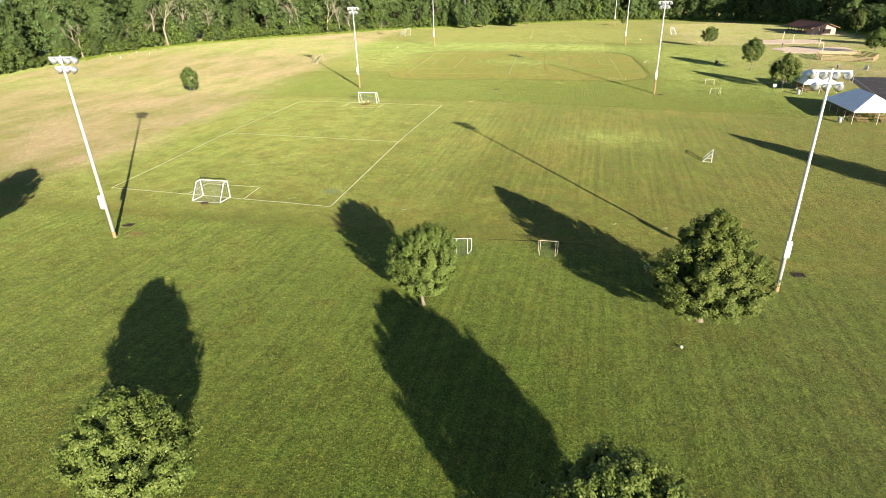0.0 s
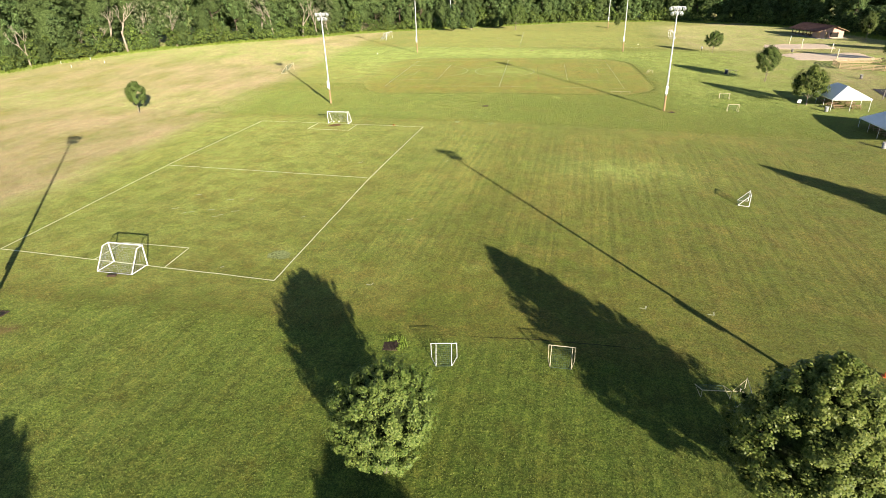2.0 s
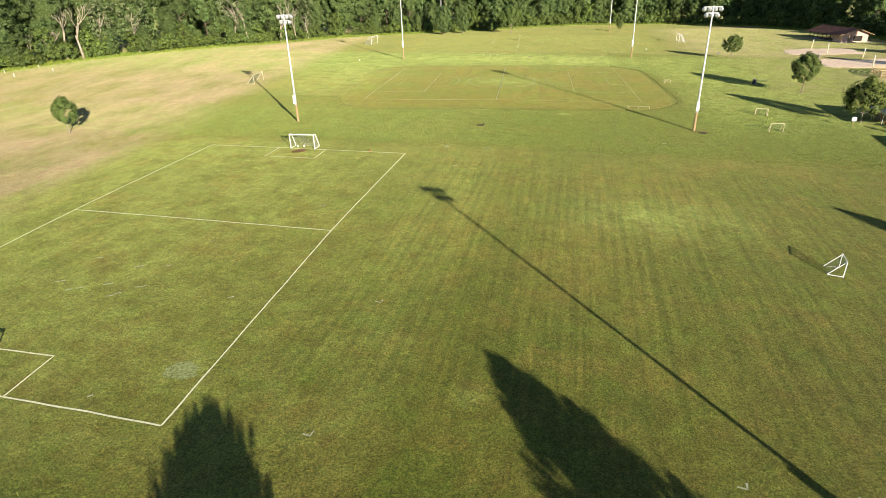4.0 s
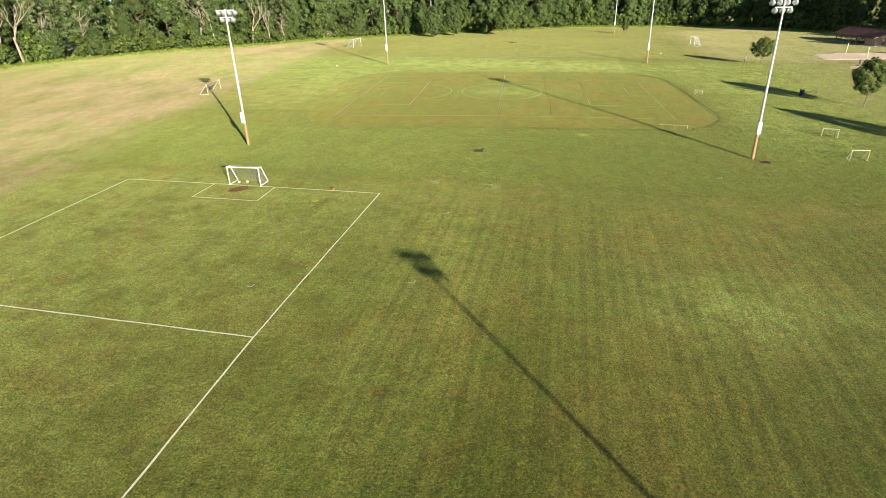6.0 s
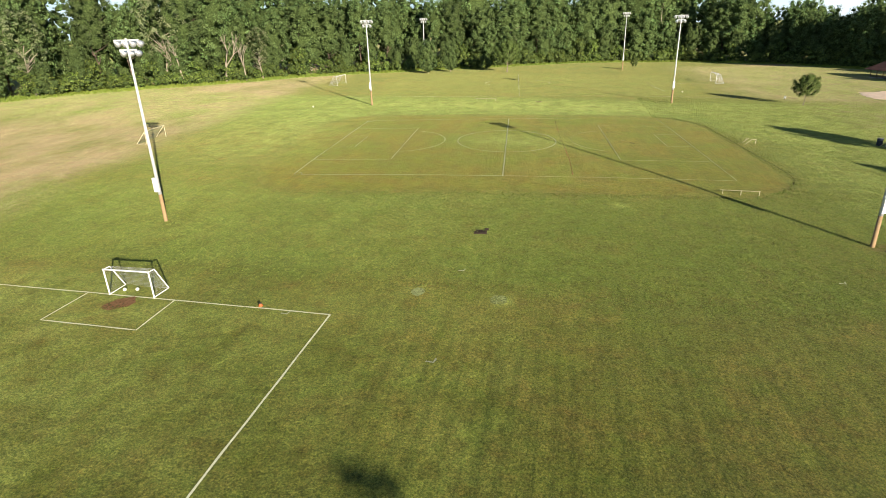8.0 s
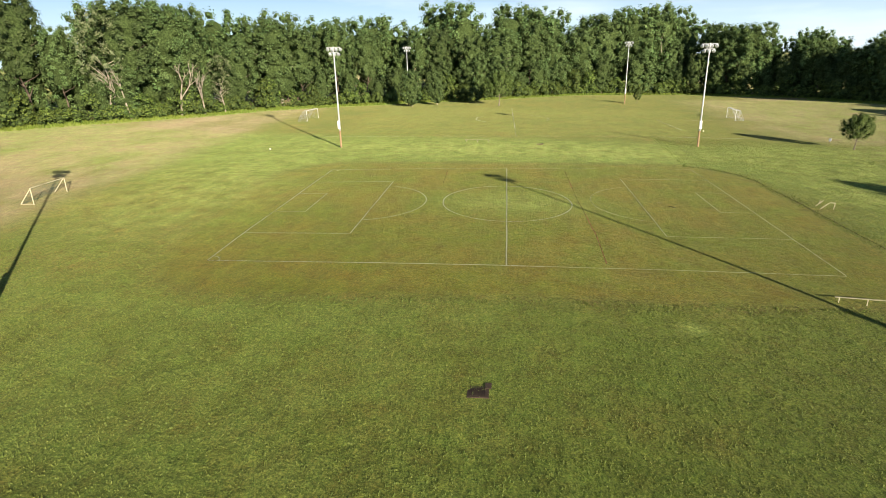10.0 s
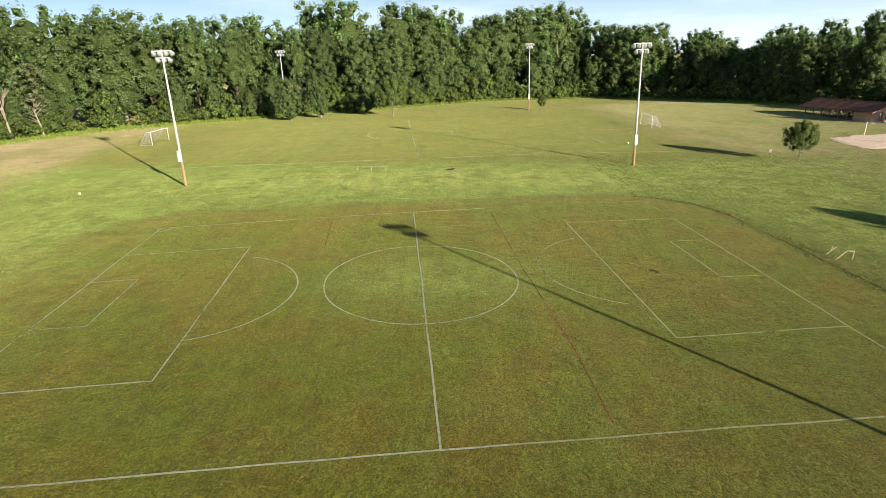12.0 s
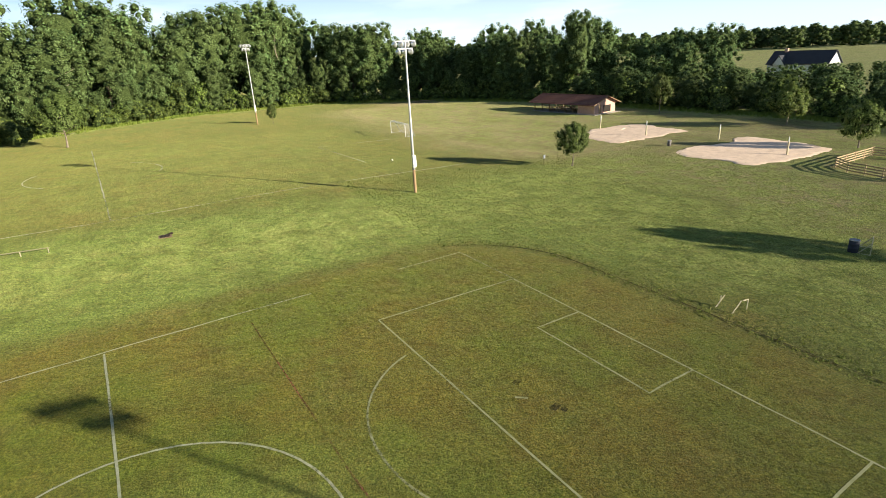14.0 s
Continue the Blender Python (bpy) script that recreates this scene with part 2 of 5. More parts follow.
CONCRETE = worn("concrete", (0.42, 0.39, 0.34), (0.28, 0.26, 0.22), 0.9, 0, 0.8, 0.4)
SAND = worn("court_sand", (0.88, 0.68, 0.50), (0.60, 0.44, 0.31), 0.95, 0, 1.1, 1.0)
ASPHALT = worn("asphalt", (0.062, 0.055, 0.060), (0.04, 0.036, 0.04), 0.9, 0, 0.4, 0.6)
BARREL = worn("barrel_steel", (0.23, 0.21, 0.19), (0.12, 0.10, 0.09), 0.6, 0.3)
BARREL_BLUE = worn("blue_plastic", (0.045, 0.05, 0.065), (0.03, 0.033, 0.042), 0.8)
GREY_BIN = worn("grey_bin", (0.36, 0.36, 0.36), (0.22, 0.22, 0.22), 0.6)
ORANGE = worn("orange_cone", (0.5, 0.13, 0.035), (0.35, 0.09, 0.025), 0.6)
RUST = worn("rusty_grate", (0.075, 0.05, 0.034), (0.045, 0.03, 0.02), 0.95)
SLATE = worn("dark_slate_roof", (0.045, 0.048, 0.058), (0.03, 0.032, 0.04), 0.8, 0, 0.6)
GLASS_DARK = worn("window_glass", (0.04, 0.05, 0.06), (0.03, 0.035, 0.04), 0.1)
SIDING = worn("white_siding", (0.80, 0.80, 0.78), (0.66, 0.66, 0.64), 0.6, 0, 0.7)
BALL = worn("ball", (0.85, 0.85, 0.70), (0.7, 0.7, 0.4), 0.5)


def chalk(name, cover, low=(0.62, 0.62, 0.39), high=(0.77, 0.77, 0.53)):
    """Field paint, worn through to the grass in places."""
    m, t, b = material(name, 0.9)
    t.links.new(mix(t, ramp(t, noise_of(t, 3.0), 0.3, 0.7), low, high), b.inputs["Base Color"])
    tr = node(t, "ShaderNodeBsdfTransparent")
    ms = t.nodes.new("ShaderNodeMixShader")
    hole = calc(t, "ADD", calc(t, "MULTIPLY", noise_of(t, 0.12, 3), 0.7), calc(t, "MULTIPLY", noise_of(t, 5.0, 5, 0.7), 0.6))
    t.links.new(ramp(t, hole, cover + 0.16, cover - 0.10), ms.inputs[0])
    t.links.new(tr.outputs[0], ms.inputs[1])
    t.links.new(b.outputs[0], ms.inputs[2])
    t.links.new(ms.outputs[0], t.nodes["Material Output"].inputs[0])
    return m


CHALK, CHALK_WORN, CHALK_FAINT = chalk("fresh_line_paint", 0.90), chalk("worn_line_paint", 0.74, (0.29, 0.31, 0.18), (0.43, 0.445, 0.31)), chalk("faint_line_paint", 0.64, (0.42, 0.42, 0.29), (0.58, 0.57, 0.43))
CHALK_FADED = chalk("faded_line_paint", 0.75, (0.22, 0.235, 0.10), (0.32, 0.33, 0.175))
CHALK_SMUDGE = chalk("smudged_line_paint", 0.64, (0.27, 0.31, 0.11), (0.38, 0.42, 0.17))
RED_EARTH = chalk("red_bare_earth", 0.70, (0.20, 0.100, 0.042), (0.27, 0.140, 0.062))
RED_LINE = chalk("red_worn_line", 0.68, (0.20, 0.075, 0.04), (0.26, 0.10, 0.05))


# ---- builders ----
def mesh_of(name, bm, mat, smooth=False):
    me = bpy.data.meshes.new(name)
    bm.to_mesh(me)
    bm.free()
    for m in mat if isinstance(mat, tuple) else (mat,):
        me.materials.append(m)
    if smooth:
        me.polygons.foreach_set("use_smooth", [True] * len(me.polygons))
    return me


def part(name, bm, mat, parent=None, label="", smooth=False):
    ob = new(name, mesh_of(name, bm, mat, smooth))
    ob.parent = parent
    return tagged(ob, label)


def thing(name, x, y, turn=0.0, label="", category="", group="", kind="", z=None):
    ob = new(name)
    ob.empty_display_size = 0.3
    ob.matrix_world = pose(x, y, gz(x, y) if z is None else z, 0, 0, turn)
    return tagged(ob, label, category, group, kind)


def box(bm, lo, hi, bevel=0.0):
    c, s = [(a + b) / 2 for a, b in zip(lo, hi)], [b - a for a, b in zip(lo, hi)]
    made = bmesh.ops.create_cube(bm, size=1, matrix=Matrix.Translation(c) @ Matrix.Diagonal((*s, 1)))
    if bevel:
        bmesh.ops.bevel(bm, geom=list({e for v in made["verts"] for e in v.link_edges}), offset=bevel, segments=2, affect="EDGES", profile=0.6)
    return bm


def tube(bm, a, b, r0, r1=None, sides=8, caps=True):
    a, b = Vector(a), Vector(b)
    m = Matrix.Translation((a + b) / 2) @ (b - a).to_track_quat("Z", "Y").to_matrix().to_4x4()
    bmesh.ops.create_cone(bm, cap_ends=caps, segments=sides, radius1=r0, radius2=r0 if r1 is None else r1, depth=(b - a).length, matrix=m)
    return bm


def lathe(bm, rings, sides=16, m=None):
    """A turned body from (radius, height) rings."""
    m = m or Matrix()
    loops = [[bm.verts.new(m @ Vector((r * math.cos(2 * math.pi * k / sides), r * math.sin(2 * math.pi * k / sides), h))) for k in range(sides)] for r, h in rings]
    for p, q in zip(loops, loops[1:]):
        for k in range(sides):
            bm.faces.new((p[k], p[(k + 1) % sides], q[(k + 1) % sides], q[k]))
    if rings[0][0] > 1e-4:
        bm.faces.new(loops[0][::-1])
    if rings[-1][0] > 1e-4:
        bm.faces.new(loops[-1])
    return bm


def net(bm, a, b, c, d, cell=0.16, r=0.006):
    """Strings of a net over the four-sided panel a, b, c, d."""
    a, b, c, d = (Vector(v) for v in (a, b, c, d))
    nu, nv = max(2, round((b - a).length / cell)), max(2, round((d - a).length / cell))
    for k in range(nu + 1):
        if (a.lerp(b, k / nu) - d.lerp(c, k / nu)).length > 0.02:
            tube(bm, a.lerp(b, k / nu), d.lerp(c, k / nu), r, sides=3, caps=False)
    for k in range(nv + 1):
        if (a.lerp(d, k / nv) - b.lerp(c, k / nv)).length > 0.02:
            tube(bm, a.lerp(d, k / nv), b.lerp(c, k / nv), r, sides=3, caps=False)
    return bm


# ---- the ground, one sheet to the horizon ----
EDGE = [(-164, 60), (-166, 100), (-164, 132), (-157, 157), (-145, 176), (-129, 192), (-114, 210), (-104, 227), (-97, 243), (-81, 262), (-61, 279), (-35, 292), (-7, 318), (37, 336), (68, 312), (78, 294), (88, 275), (94, 245), (98, 215), (101, 185), (106, 150), (114, 110), (122, 60)]


def from_edge(x, y):
    """Distance from the foot of the woods."""
    far = np.full(x.shape, 1e6)
    for (ax, ay), (bx, by) in zip(EDGE, EDGE[1:]):
        t = np.clip(((x - ax) * (bx - ax) + (y - ay) * (by - ay)) / ((bx - ax) ** 2 + (by - ay) ** 2), 0, 1)
        far = np.minimum(far, np.hypot(x - ax - t * (bx - ax), y - ay - t * (by - ay)))
    return far


def ground():
    xs = np.concatenate([np.linspace(-3000, -260, 14), np.arange(-240, -104, 4.0), np.arange(-104, 62, 0.7), np.arange(62, 120, 2.0), np.arange(120, 560, 12.0), np.linspace(600, 3000, 12)])
    ys = np.concatenate([np.linspace(-2500, -80, 12), np.arange(-60, -8, 3.0), np.arange(-8, 262, 0.7), np.arange(262, 360, 2.5), np.arange(360, 920, 20.0), np.linspace(960, 3500, 12)])
    x, y = np.meshgrid(xs, ys)
    rng = np.random.RandomState(4)
    soft = np.sin(x * 0.21 + 1.3 * np.sin(y * 0.13)) + np.sin(y * 0.17 + 1.1 * np.sin(x * 0.19 + 2))
    field2 = sd_box(x, y, -18.5, 149.5, 31.0, 22.1, 6.5, 9.0) + 0.12 * soft
    rim = np.exp(-((field2 - 0.5) / 0.9) ** 2)
    near = step(1.2, -1.2, y - 43.4 - 0.04 * (x + 8) + 0.5 * soft)
    strip1 = step(104, 108, y) * step(0.5, 3.0, field2) * step(131, 126, y - 0.05 * x)
    strip2 = step(0.5, 3, field2) * step(150, 172, y) * step(199, 191, y + 0.05 * x)
    right = step(12, 22, x) * step(110, 135, y) * step(205, 190, y) * step(52, 44, x)
    lush = np.clip((0.45 + 0.3 * step(-34, -6, x)) * near + 0.55 * strip1 + strip2 + 0.65 * right, 0, 1)
    field1 = sd_box(x, y, -8, 74, 58, 30, 0, 8)
    field3 = sd_box(x, y, -20, 229, 42, 30, 2, 6)
    # strip1 is not mown: its term adds brown grass and painted-in dimming towards +x
    mown = np.clip(0.7 * near * step(0, 12, x) + 0.6 * strip1 * step(-26, -4, x) + 0.22 * step(2, -2, field1) * (1 - near) + step(0.6, -0.6, field2) + 0.45 * step(3, -3, field3), 0, 1)
    lane = -62 - 0.10 * (y - 60)
    dry = step(-4, 6, lane - x) * step(48, 60, y + 6 * np.sin(x * 0.05)) * (0.75 + 0.25 * step(55, 20, lane - x)) * step(-178, -160, x)
    dry = np.clip(dry + 0.55 * step(46, 56, x) * step(150, 165, y), 0, 1)
    # the pale patch at (-57, 151) paints in the bright spot opposite the sun
    pale = 0.9 * np.exp(-(((x - 5) / 9) ** 2 + ((y - 84) / 5) ** 2)) + 0.7 * np.exp(-(((x + 57) / 12) ** 2 + ((y - 151) / 20) ** 2)) + 0.75 * np.exp(-(((x + 15) / 40) ** 2 + ((y - 184) / 6) ** 2))
    pale = np.clip(pale + 0.6 * np.exp(-(((x + 18) / 8) ** 2 + ((y - 151) / 4) ** 2)) + 0.8 * np.exp(-(((x + 26.3) / 1.6) ** 2 + ((y - 53.3) / 1.4) ** 2)), 0, 1)
    for px, py in ((-20.8, 104.2), (-15.0, 103.9), (-5.2, 124.6), (-26.8, 53.2), (-8.6, 54.4)):
        pale = np.maximum(pale, 0.9 * np.exp(-((x - px) ** 2 + 1.5 * (y - py) ** 2) / 0.9))
    plain = step(30, 42, x) * step(118, 150, y) + step(20, 40, x) * step(198, 215, y)
    plain = plain * step(110, 98, x) * step(308, 290, y)
    pale = np.clip(pale + 0.3 * step(3, -6, field3), 0, 1)
    dry = np.clip(dry + 1.0 * plain + 0.12 * near * step(2, 14, x), 0, 1)
    pale = np.clip(pale + 0.35 * plain * (y < 300) + 0.45 * step(115, 140, x), 0, 1)
    weeds = step(6.5, 3.5, from_edge(x, y))
    dry = dry * (1 - weeds)
    lush = np.maximum(np.maximum(lush, np.maximum(weeds, step(115, 135, x))), 0.7 * np.exp(-(((x + 18) / 8) ** 2 + ((y - 151) / 4.5) ** 2)))
    # terms growing towards -x put the brighter glow opposite the sun into the colour
    pale = np.clip(pale + 0.95 * weeds + 0.95 * right + (0.34 + 0.22 * step(-24, -40, x)) * step(2, -3, sd_box(x, y, -40, 74, 28, 30, 0, 8)) + 0.45 * near * step(2, -34, x) + 0.3 * strip1 * step(-8, -28, x) + 0.45 * strip2, 0, 1)
    stripe = 0.5 * step(-25, -18, x) * step(34, 24, x) * step(50, 56, y) * step(103, 96, y) + 0.5 * near
    bare = np.zeros_like(x)
    for px, py, r in ((14.9, 118.2, 1.1), (16.9, 43.2, 0.8), (-41.2, 37.6, 0.9)):
        bare = np.maximum(bare, 0.85 * np.exp(-(((x - px) / r) ** 2 + ((y - py) / (0.7 * r)) ** 2)))
    bare = np.maximum(bare, 0.05 * rim * (y < 175))
    z = terrain(x, y) - 0.05 * rim * (x > -30)
    z = z + rng.normal(0, 0.002, z.shape) * (np.abs(x + 20) < 90)
    n, w = x.size, len(xs)
    me = bpy.data.meshes.new("ground")
    idx = np.arange(n).reshape(x.shape)
    quads = np.stack([idx[:-1, :-1], idx[:-1, 1:], idx[1:, 1:], idx[1:, :-1]], -1).reshape(-1, 4)
    me.vertices.add(n)
    me.vertices.foreach_set("co", np.stack([x, y, z], -1).ravel())
    me.loops.add(quads.size)
    me.loops.foreach_set("vertex_index", quads.ravel())
    me.polygons.add(len(quads))
    me.polygons.foreach_set("loop_start", np.arange(0, quads.size, 4))
    me.polygons.foreach_set("use_smooth", np.ones(len(quads), bool))
    me.update()
    for name, v in (("lush", lush), ("mown", mown), ("dry", dry), ("pale", pale), ("stripe", stripe), ("bare", bare), ("rough", np.clip(near + 0.6 * right + 0.4 * strip1 + 0.5 * strip2, 0, 1))):
        me.attributes.new(name, "FLOAT", "POINT").data.foreach_set("value", v.ravel())
    me.materials.append(GRASS)
    return tagged(new("ground", me), "mown and rough grass playing fields, dry in patches", "ground", kind="structure")


ground()


# ---- painted field lines ----
def ribbon(points, width, lift=0.011, seg=0.7):
    """A flat strip along a line on the ground."""
    dense = []
    for (ax, ay), (bx, by) in zip(points, points[1:]):
        k = max(1, int(math.hypot(bx - ax, by - ay) / seg))
        dense += [(ax + (bx - ax) * i / k, ay + (by - ay) * i / k) for i in range(k)]
    dense.append(points[-1])
    bm, last = bmesh.new(), None
    for i, (x, y) in enumerate(dense):
        (ax, ay), (bx, by) = dense[max(i - 1, 0)], dense[min(i + 1, len(dense) - 1)]
        d = math.hypot(bx - ax, by - ay) or 1
        w = width / 2 * (1 + 0.25 * noise.noise((x * 0.9, y * 0.9, 3)))
        wob = 0.05 * noise.noise((x * 0.35, y * 0.35, 9))
        nx, ny = -(by - ay) / d, (bx - ax) / d
        row = [bm.verts.new((px, py, gz(px, py) + lift)) for px, py in ((x + nx * (w + wob), y + ny * (w + wob)), (x - nx * (w - wob), y - ny * (w - wob)))]
        if last:
            bm.faces.new((last[0], last[1], row[1], row[0]))
        last = row
    return bm


def arc(cx, cy, r, a0, a1, n=48):
    return [(cx + r * math.cos(radians(a0 + (a1 - a0) * k / n)), cy + r * math.sin(radians(a0 + (a1 - a0) * k / n))) for k in range(n + 1)]


def marking(label, mat, width, lines):
    top = tagged(new("field_marking"), label, "field marking", kind="structure")
    for pts in lines:
        part("line", ribbon(pts, width), mat, top)
    return top


def quad(corners):
    (ax, ay), (bx, by), (cx, cy), (dx, dy) = corners
    return lambda u, v: ((ax * (1 - u) + bx * u) * (1 - v) + (dx * (1 - u) + cx * u) * v, (ay * (1 - u) + by * u) * (1 - v) + (dy * (1 - u) + cy * u) * v)


marking("fresh white lines of a small soccer field on mown grass", CHALK, 0.12, [
    [(-24.9, 48.5), (-25.7, 74.5), (-25.7, 100.1)], [(-55.1, 49.1), (-55.8, 75.1), (-55.6, 100.5)],
    [(-55.1, 49.1), (-24.9, 48.5)], [(-55.8, 75.1), (-25.7, 74.5)], [(-55.6, 100.5), (-25.7, 100.1)],
    [(-44.6, 100.3), (-44.7, 96.3), (-37.3, 96.2), (-37.4, 100.2)], [(-43.8, 48.9), (-43.7, 52.6), (-36.3, 52.7), (-36.0, 48.7)]])
Q2 = quad(((-42.6, 130.3), (8.0, 135.2), (4.7, 172.5), (-44.7, 164.8)))
marking("worn white lines of a soccer field with a centre circle", CHALK_WORN, 0.11, [
    [Q2(0, 0), Q2(0.55, 0)], [Q2(0.74, 1), Q2(0, 1)], [Q2(0, 1), Q2(0, 0)], [(-17.7, 132.7), (-20.4, 168.4)],
    arc(-19.1, 151.15, 7.08, 0, 360), [Q2(0, 0.2), Q2(0.203, 0.2), Q2(0.203, 0.785), Q2(0, 0.785)], [Q2(0, 0.405), Q2(0.068, 0.405), Q2(0.068, 0.62), Q2(0, 0.62)],
    arc(-35.2, 149.4, 7.2, -73, 73, 30), arc(-42.6, 130.3, 1.0, 6, 96, 8), arc(-44.7, 164.8, 1.0, -84, 8, 8)])
marking("fading white lines of the dry end of a soccer field", CHALK_FADED, 0.11, [
    [Q2(0.55, 0), Q2(1, 0)], [Q2(1, 0), Q2(1, 1)], [Q2(0.88, 1), Q2(1, 1)], [Q2(1, 0.222), Q2(0.779, 0.217), Q2(0.782, 0.828), Q2(1, 0.82)],
    [Q2(1, 0.437), Q2(0.93, 0.437), Q2(0.93, 0.65), Q2(1, 0.65)], arc(-2.75, 153.4, 7.2, 115, 250, 30)])
marking("faint white lines of a far soccer field", CHALK_FAINT, 0.14, [
    [(-58, 195.5), (-20.9, 198.7), (1.1, 202.9), (26, 205.5)], [(-20.9, 198.7), (-25.6, 255.2)], arc(-23.7, 228.8, 8.7, -20, 60, 20), arc(-23.7, 228.8, 8.7, 150, 230, 20),
    [(12.2, 214.6), (10.3, 234.0)], [(10.3, 234), (26, 235.5)]])
def field_rim(u, v):
    c, s = math.cos(radians(6.5)), math.sin(radians(6.5))
    return -18.5 + u * c - v * s, 149.5 + u * s + v * c


EARTH_EDGE = chalk("dark_worn_earth", 0.60, (0.040, 0.040, 0.012), (0.066, 0.054, 0.02))
marking("dark worn earth edge curving round the mown field", EARTH_EDGE, 0.16, [
    [field_rim(22.0 + 9.7 * math.sin(radians(a)), 13.1 + 9.7 * math.cos(radians(a))) for a in range(19, 91, 8)] + [field_rim(31.7, v) for v in (8, 2, -4, -10, -13.1)]
    + [field_rim(22.0 + 9.7 * math.cos(radians(a)), -13.1 - 9.7 * math.sin(radians(a))) for a in range(6, 34, 9)]])
marking("thin reddish worn line crossing the field", RED_LINE, 0.08, [[(-9.8, 134.3), (-10.1, 141), (-11.4, 153.5), (-12.5, 168.1)], [(-27.6, 158.4), (-28.3, 165.5)]])


marking("small white corner marks painted on mown grass", CHALK_WORN, 0.12, [
    [(px - 0.45, py + 0.05), (px, py), (px + 0.06, py + 0.4)] for px, py in ((5.8, 50.8), (10.8, 51.1), (-16.4, 49.5), (-16.9, 63.1), (-17.8, 96.0), (-17.6, 82.8), (-18.1, 108.0), (-29.0, 80.2), (9.2, 110.9), (-28.6, 99.7))])
marking("thin dark edge where mown turf meets rough grass", EARTH_EDGE, 0.10, [[(-9.2, 43.85), (-6, 44.2), (-2.2, 44.8), (3.5, 45.3), (9.5, 45.6)]])
marking("ragged dark edge where the mown field meets rough grass", EARTH_EDGE, 0.05, [[field_rim(u + k, -22.35 + 0.15 * math.sin(1.7 * (u + k))) for k in (0, 0.5, 1.1, 1.6)] for u in (-22, -18.3, -16, -12.2, -7, -4.4, 1.5, 4.8, 7.9, 13, 15.4, 19)])
marking("dark scuffed divots in the goal area", EARTH_EDGE, 0.34, [[(-1.85, 152.3), (-1.35, 152.45)], [(-2.2, 154.8), (-1.85, 155.0)], [(-1.5, 152.0), (-1.2, 152.1)]])
marking("small chalky scuffs on the playing grass", CHALK_WORN, 0.13, [
    [(px, py), (px + dx, py + 0.3 * dx + 0.15)] for px, py, dx in ((-44.6, 65.4, 0.7), (-39.8, 64.6, 0.8), (-37.2, 65.2, 0.5), (-44.6, 61.2, 0.7), (-42.6, 60.2, 0.4), (-42.0, 60.6, 0.5),
        (-40.2, 61.5, 0.7), (-38.6, 59.9, 0.6), (-38.2, 60.4, 0.5), (-37.3, 61.6, 0.8), (-36.2, 70.4, 0.6), (-28.8, 61.5, 0.4), (-30.9, 49.7, 0.25))])


def worn_patch(label, mat, x, y, rx, ry, turn, seed):
    """A thin irregular patch of worn ground following the terrain."""
    rnd = random.Random(seed)
    top = tagged(new("worn_patch"), label, "worn ground", kind="structure")
    bm = bmesh.new()
    c, s = math.cos(radians(turn)), math.sin(radians(turn))
    rings = []
    for q in (0.5, 1.0):
        ring = []
        for k in range(20):
            a, f = math.tau * k / 20, q * rnd.uniform(0.82, 1.12)
            u, v = rx * f * math.cos(a), ry * f * math.sin(a)
            px, py = x + u * c - v * s, y + u * s + v * c
            ring.append(bm.verts.new((px, py, float(terrain(np.array(px), np.array(py))) + 0.018)))
        rings.append(ring)
    bm.faces.new(rings[0])
    for k in range(20):
        bm.faces.new((rings[0][k], rings[1][k], rings[1][(k + 1) % 20], rings[0][(k + 1) % 20]))
    part("patch", bm, mat, top)
    return top


worn_patch("bare red-brown earth worn before a goal mouth", RED_EARTH, -41.0, 99.15, 1.2, 0.85, 48, 1)
worn_patch("pale chalk smudge inside the corner of the pitch", CHALK_SMUDGE, -26.8, 53.0, 1.25, 0.85, 0, 2)
worn_patch("pale worn patch in mown grass", CHALK_SMUDGE, -20.7, 104.2, 0.5, 0.6, 0, 3)
worn_patch("pale worn patch in mown grass", CHALK_SMUDGE, -15.0, 104.0, 0.6, 0.65, 0, 4)
marking("faded white spot in the goal area", CHALK_FADED, 0.14, [[(-2.8, 153.9), (-2.3, 153.55)]])


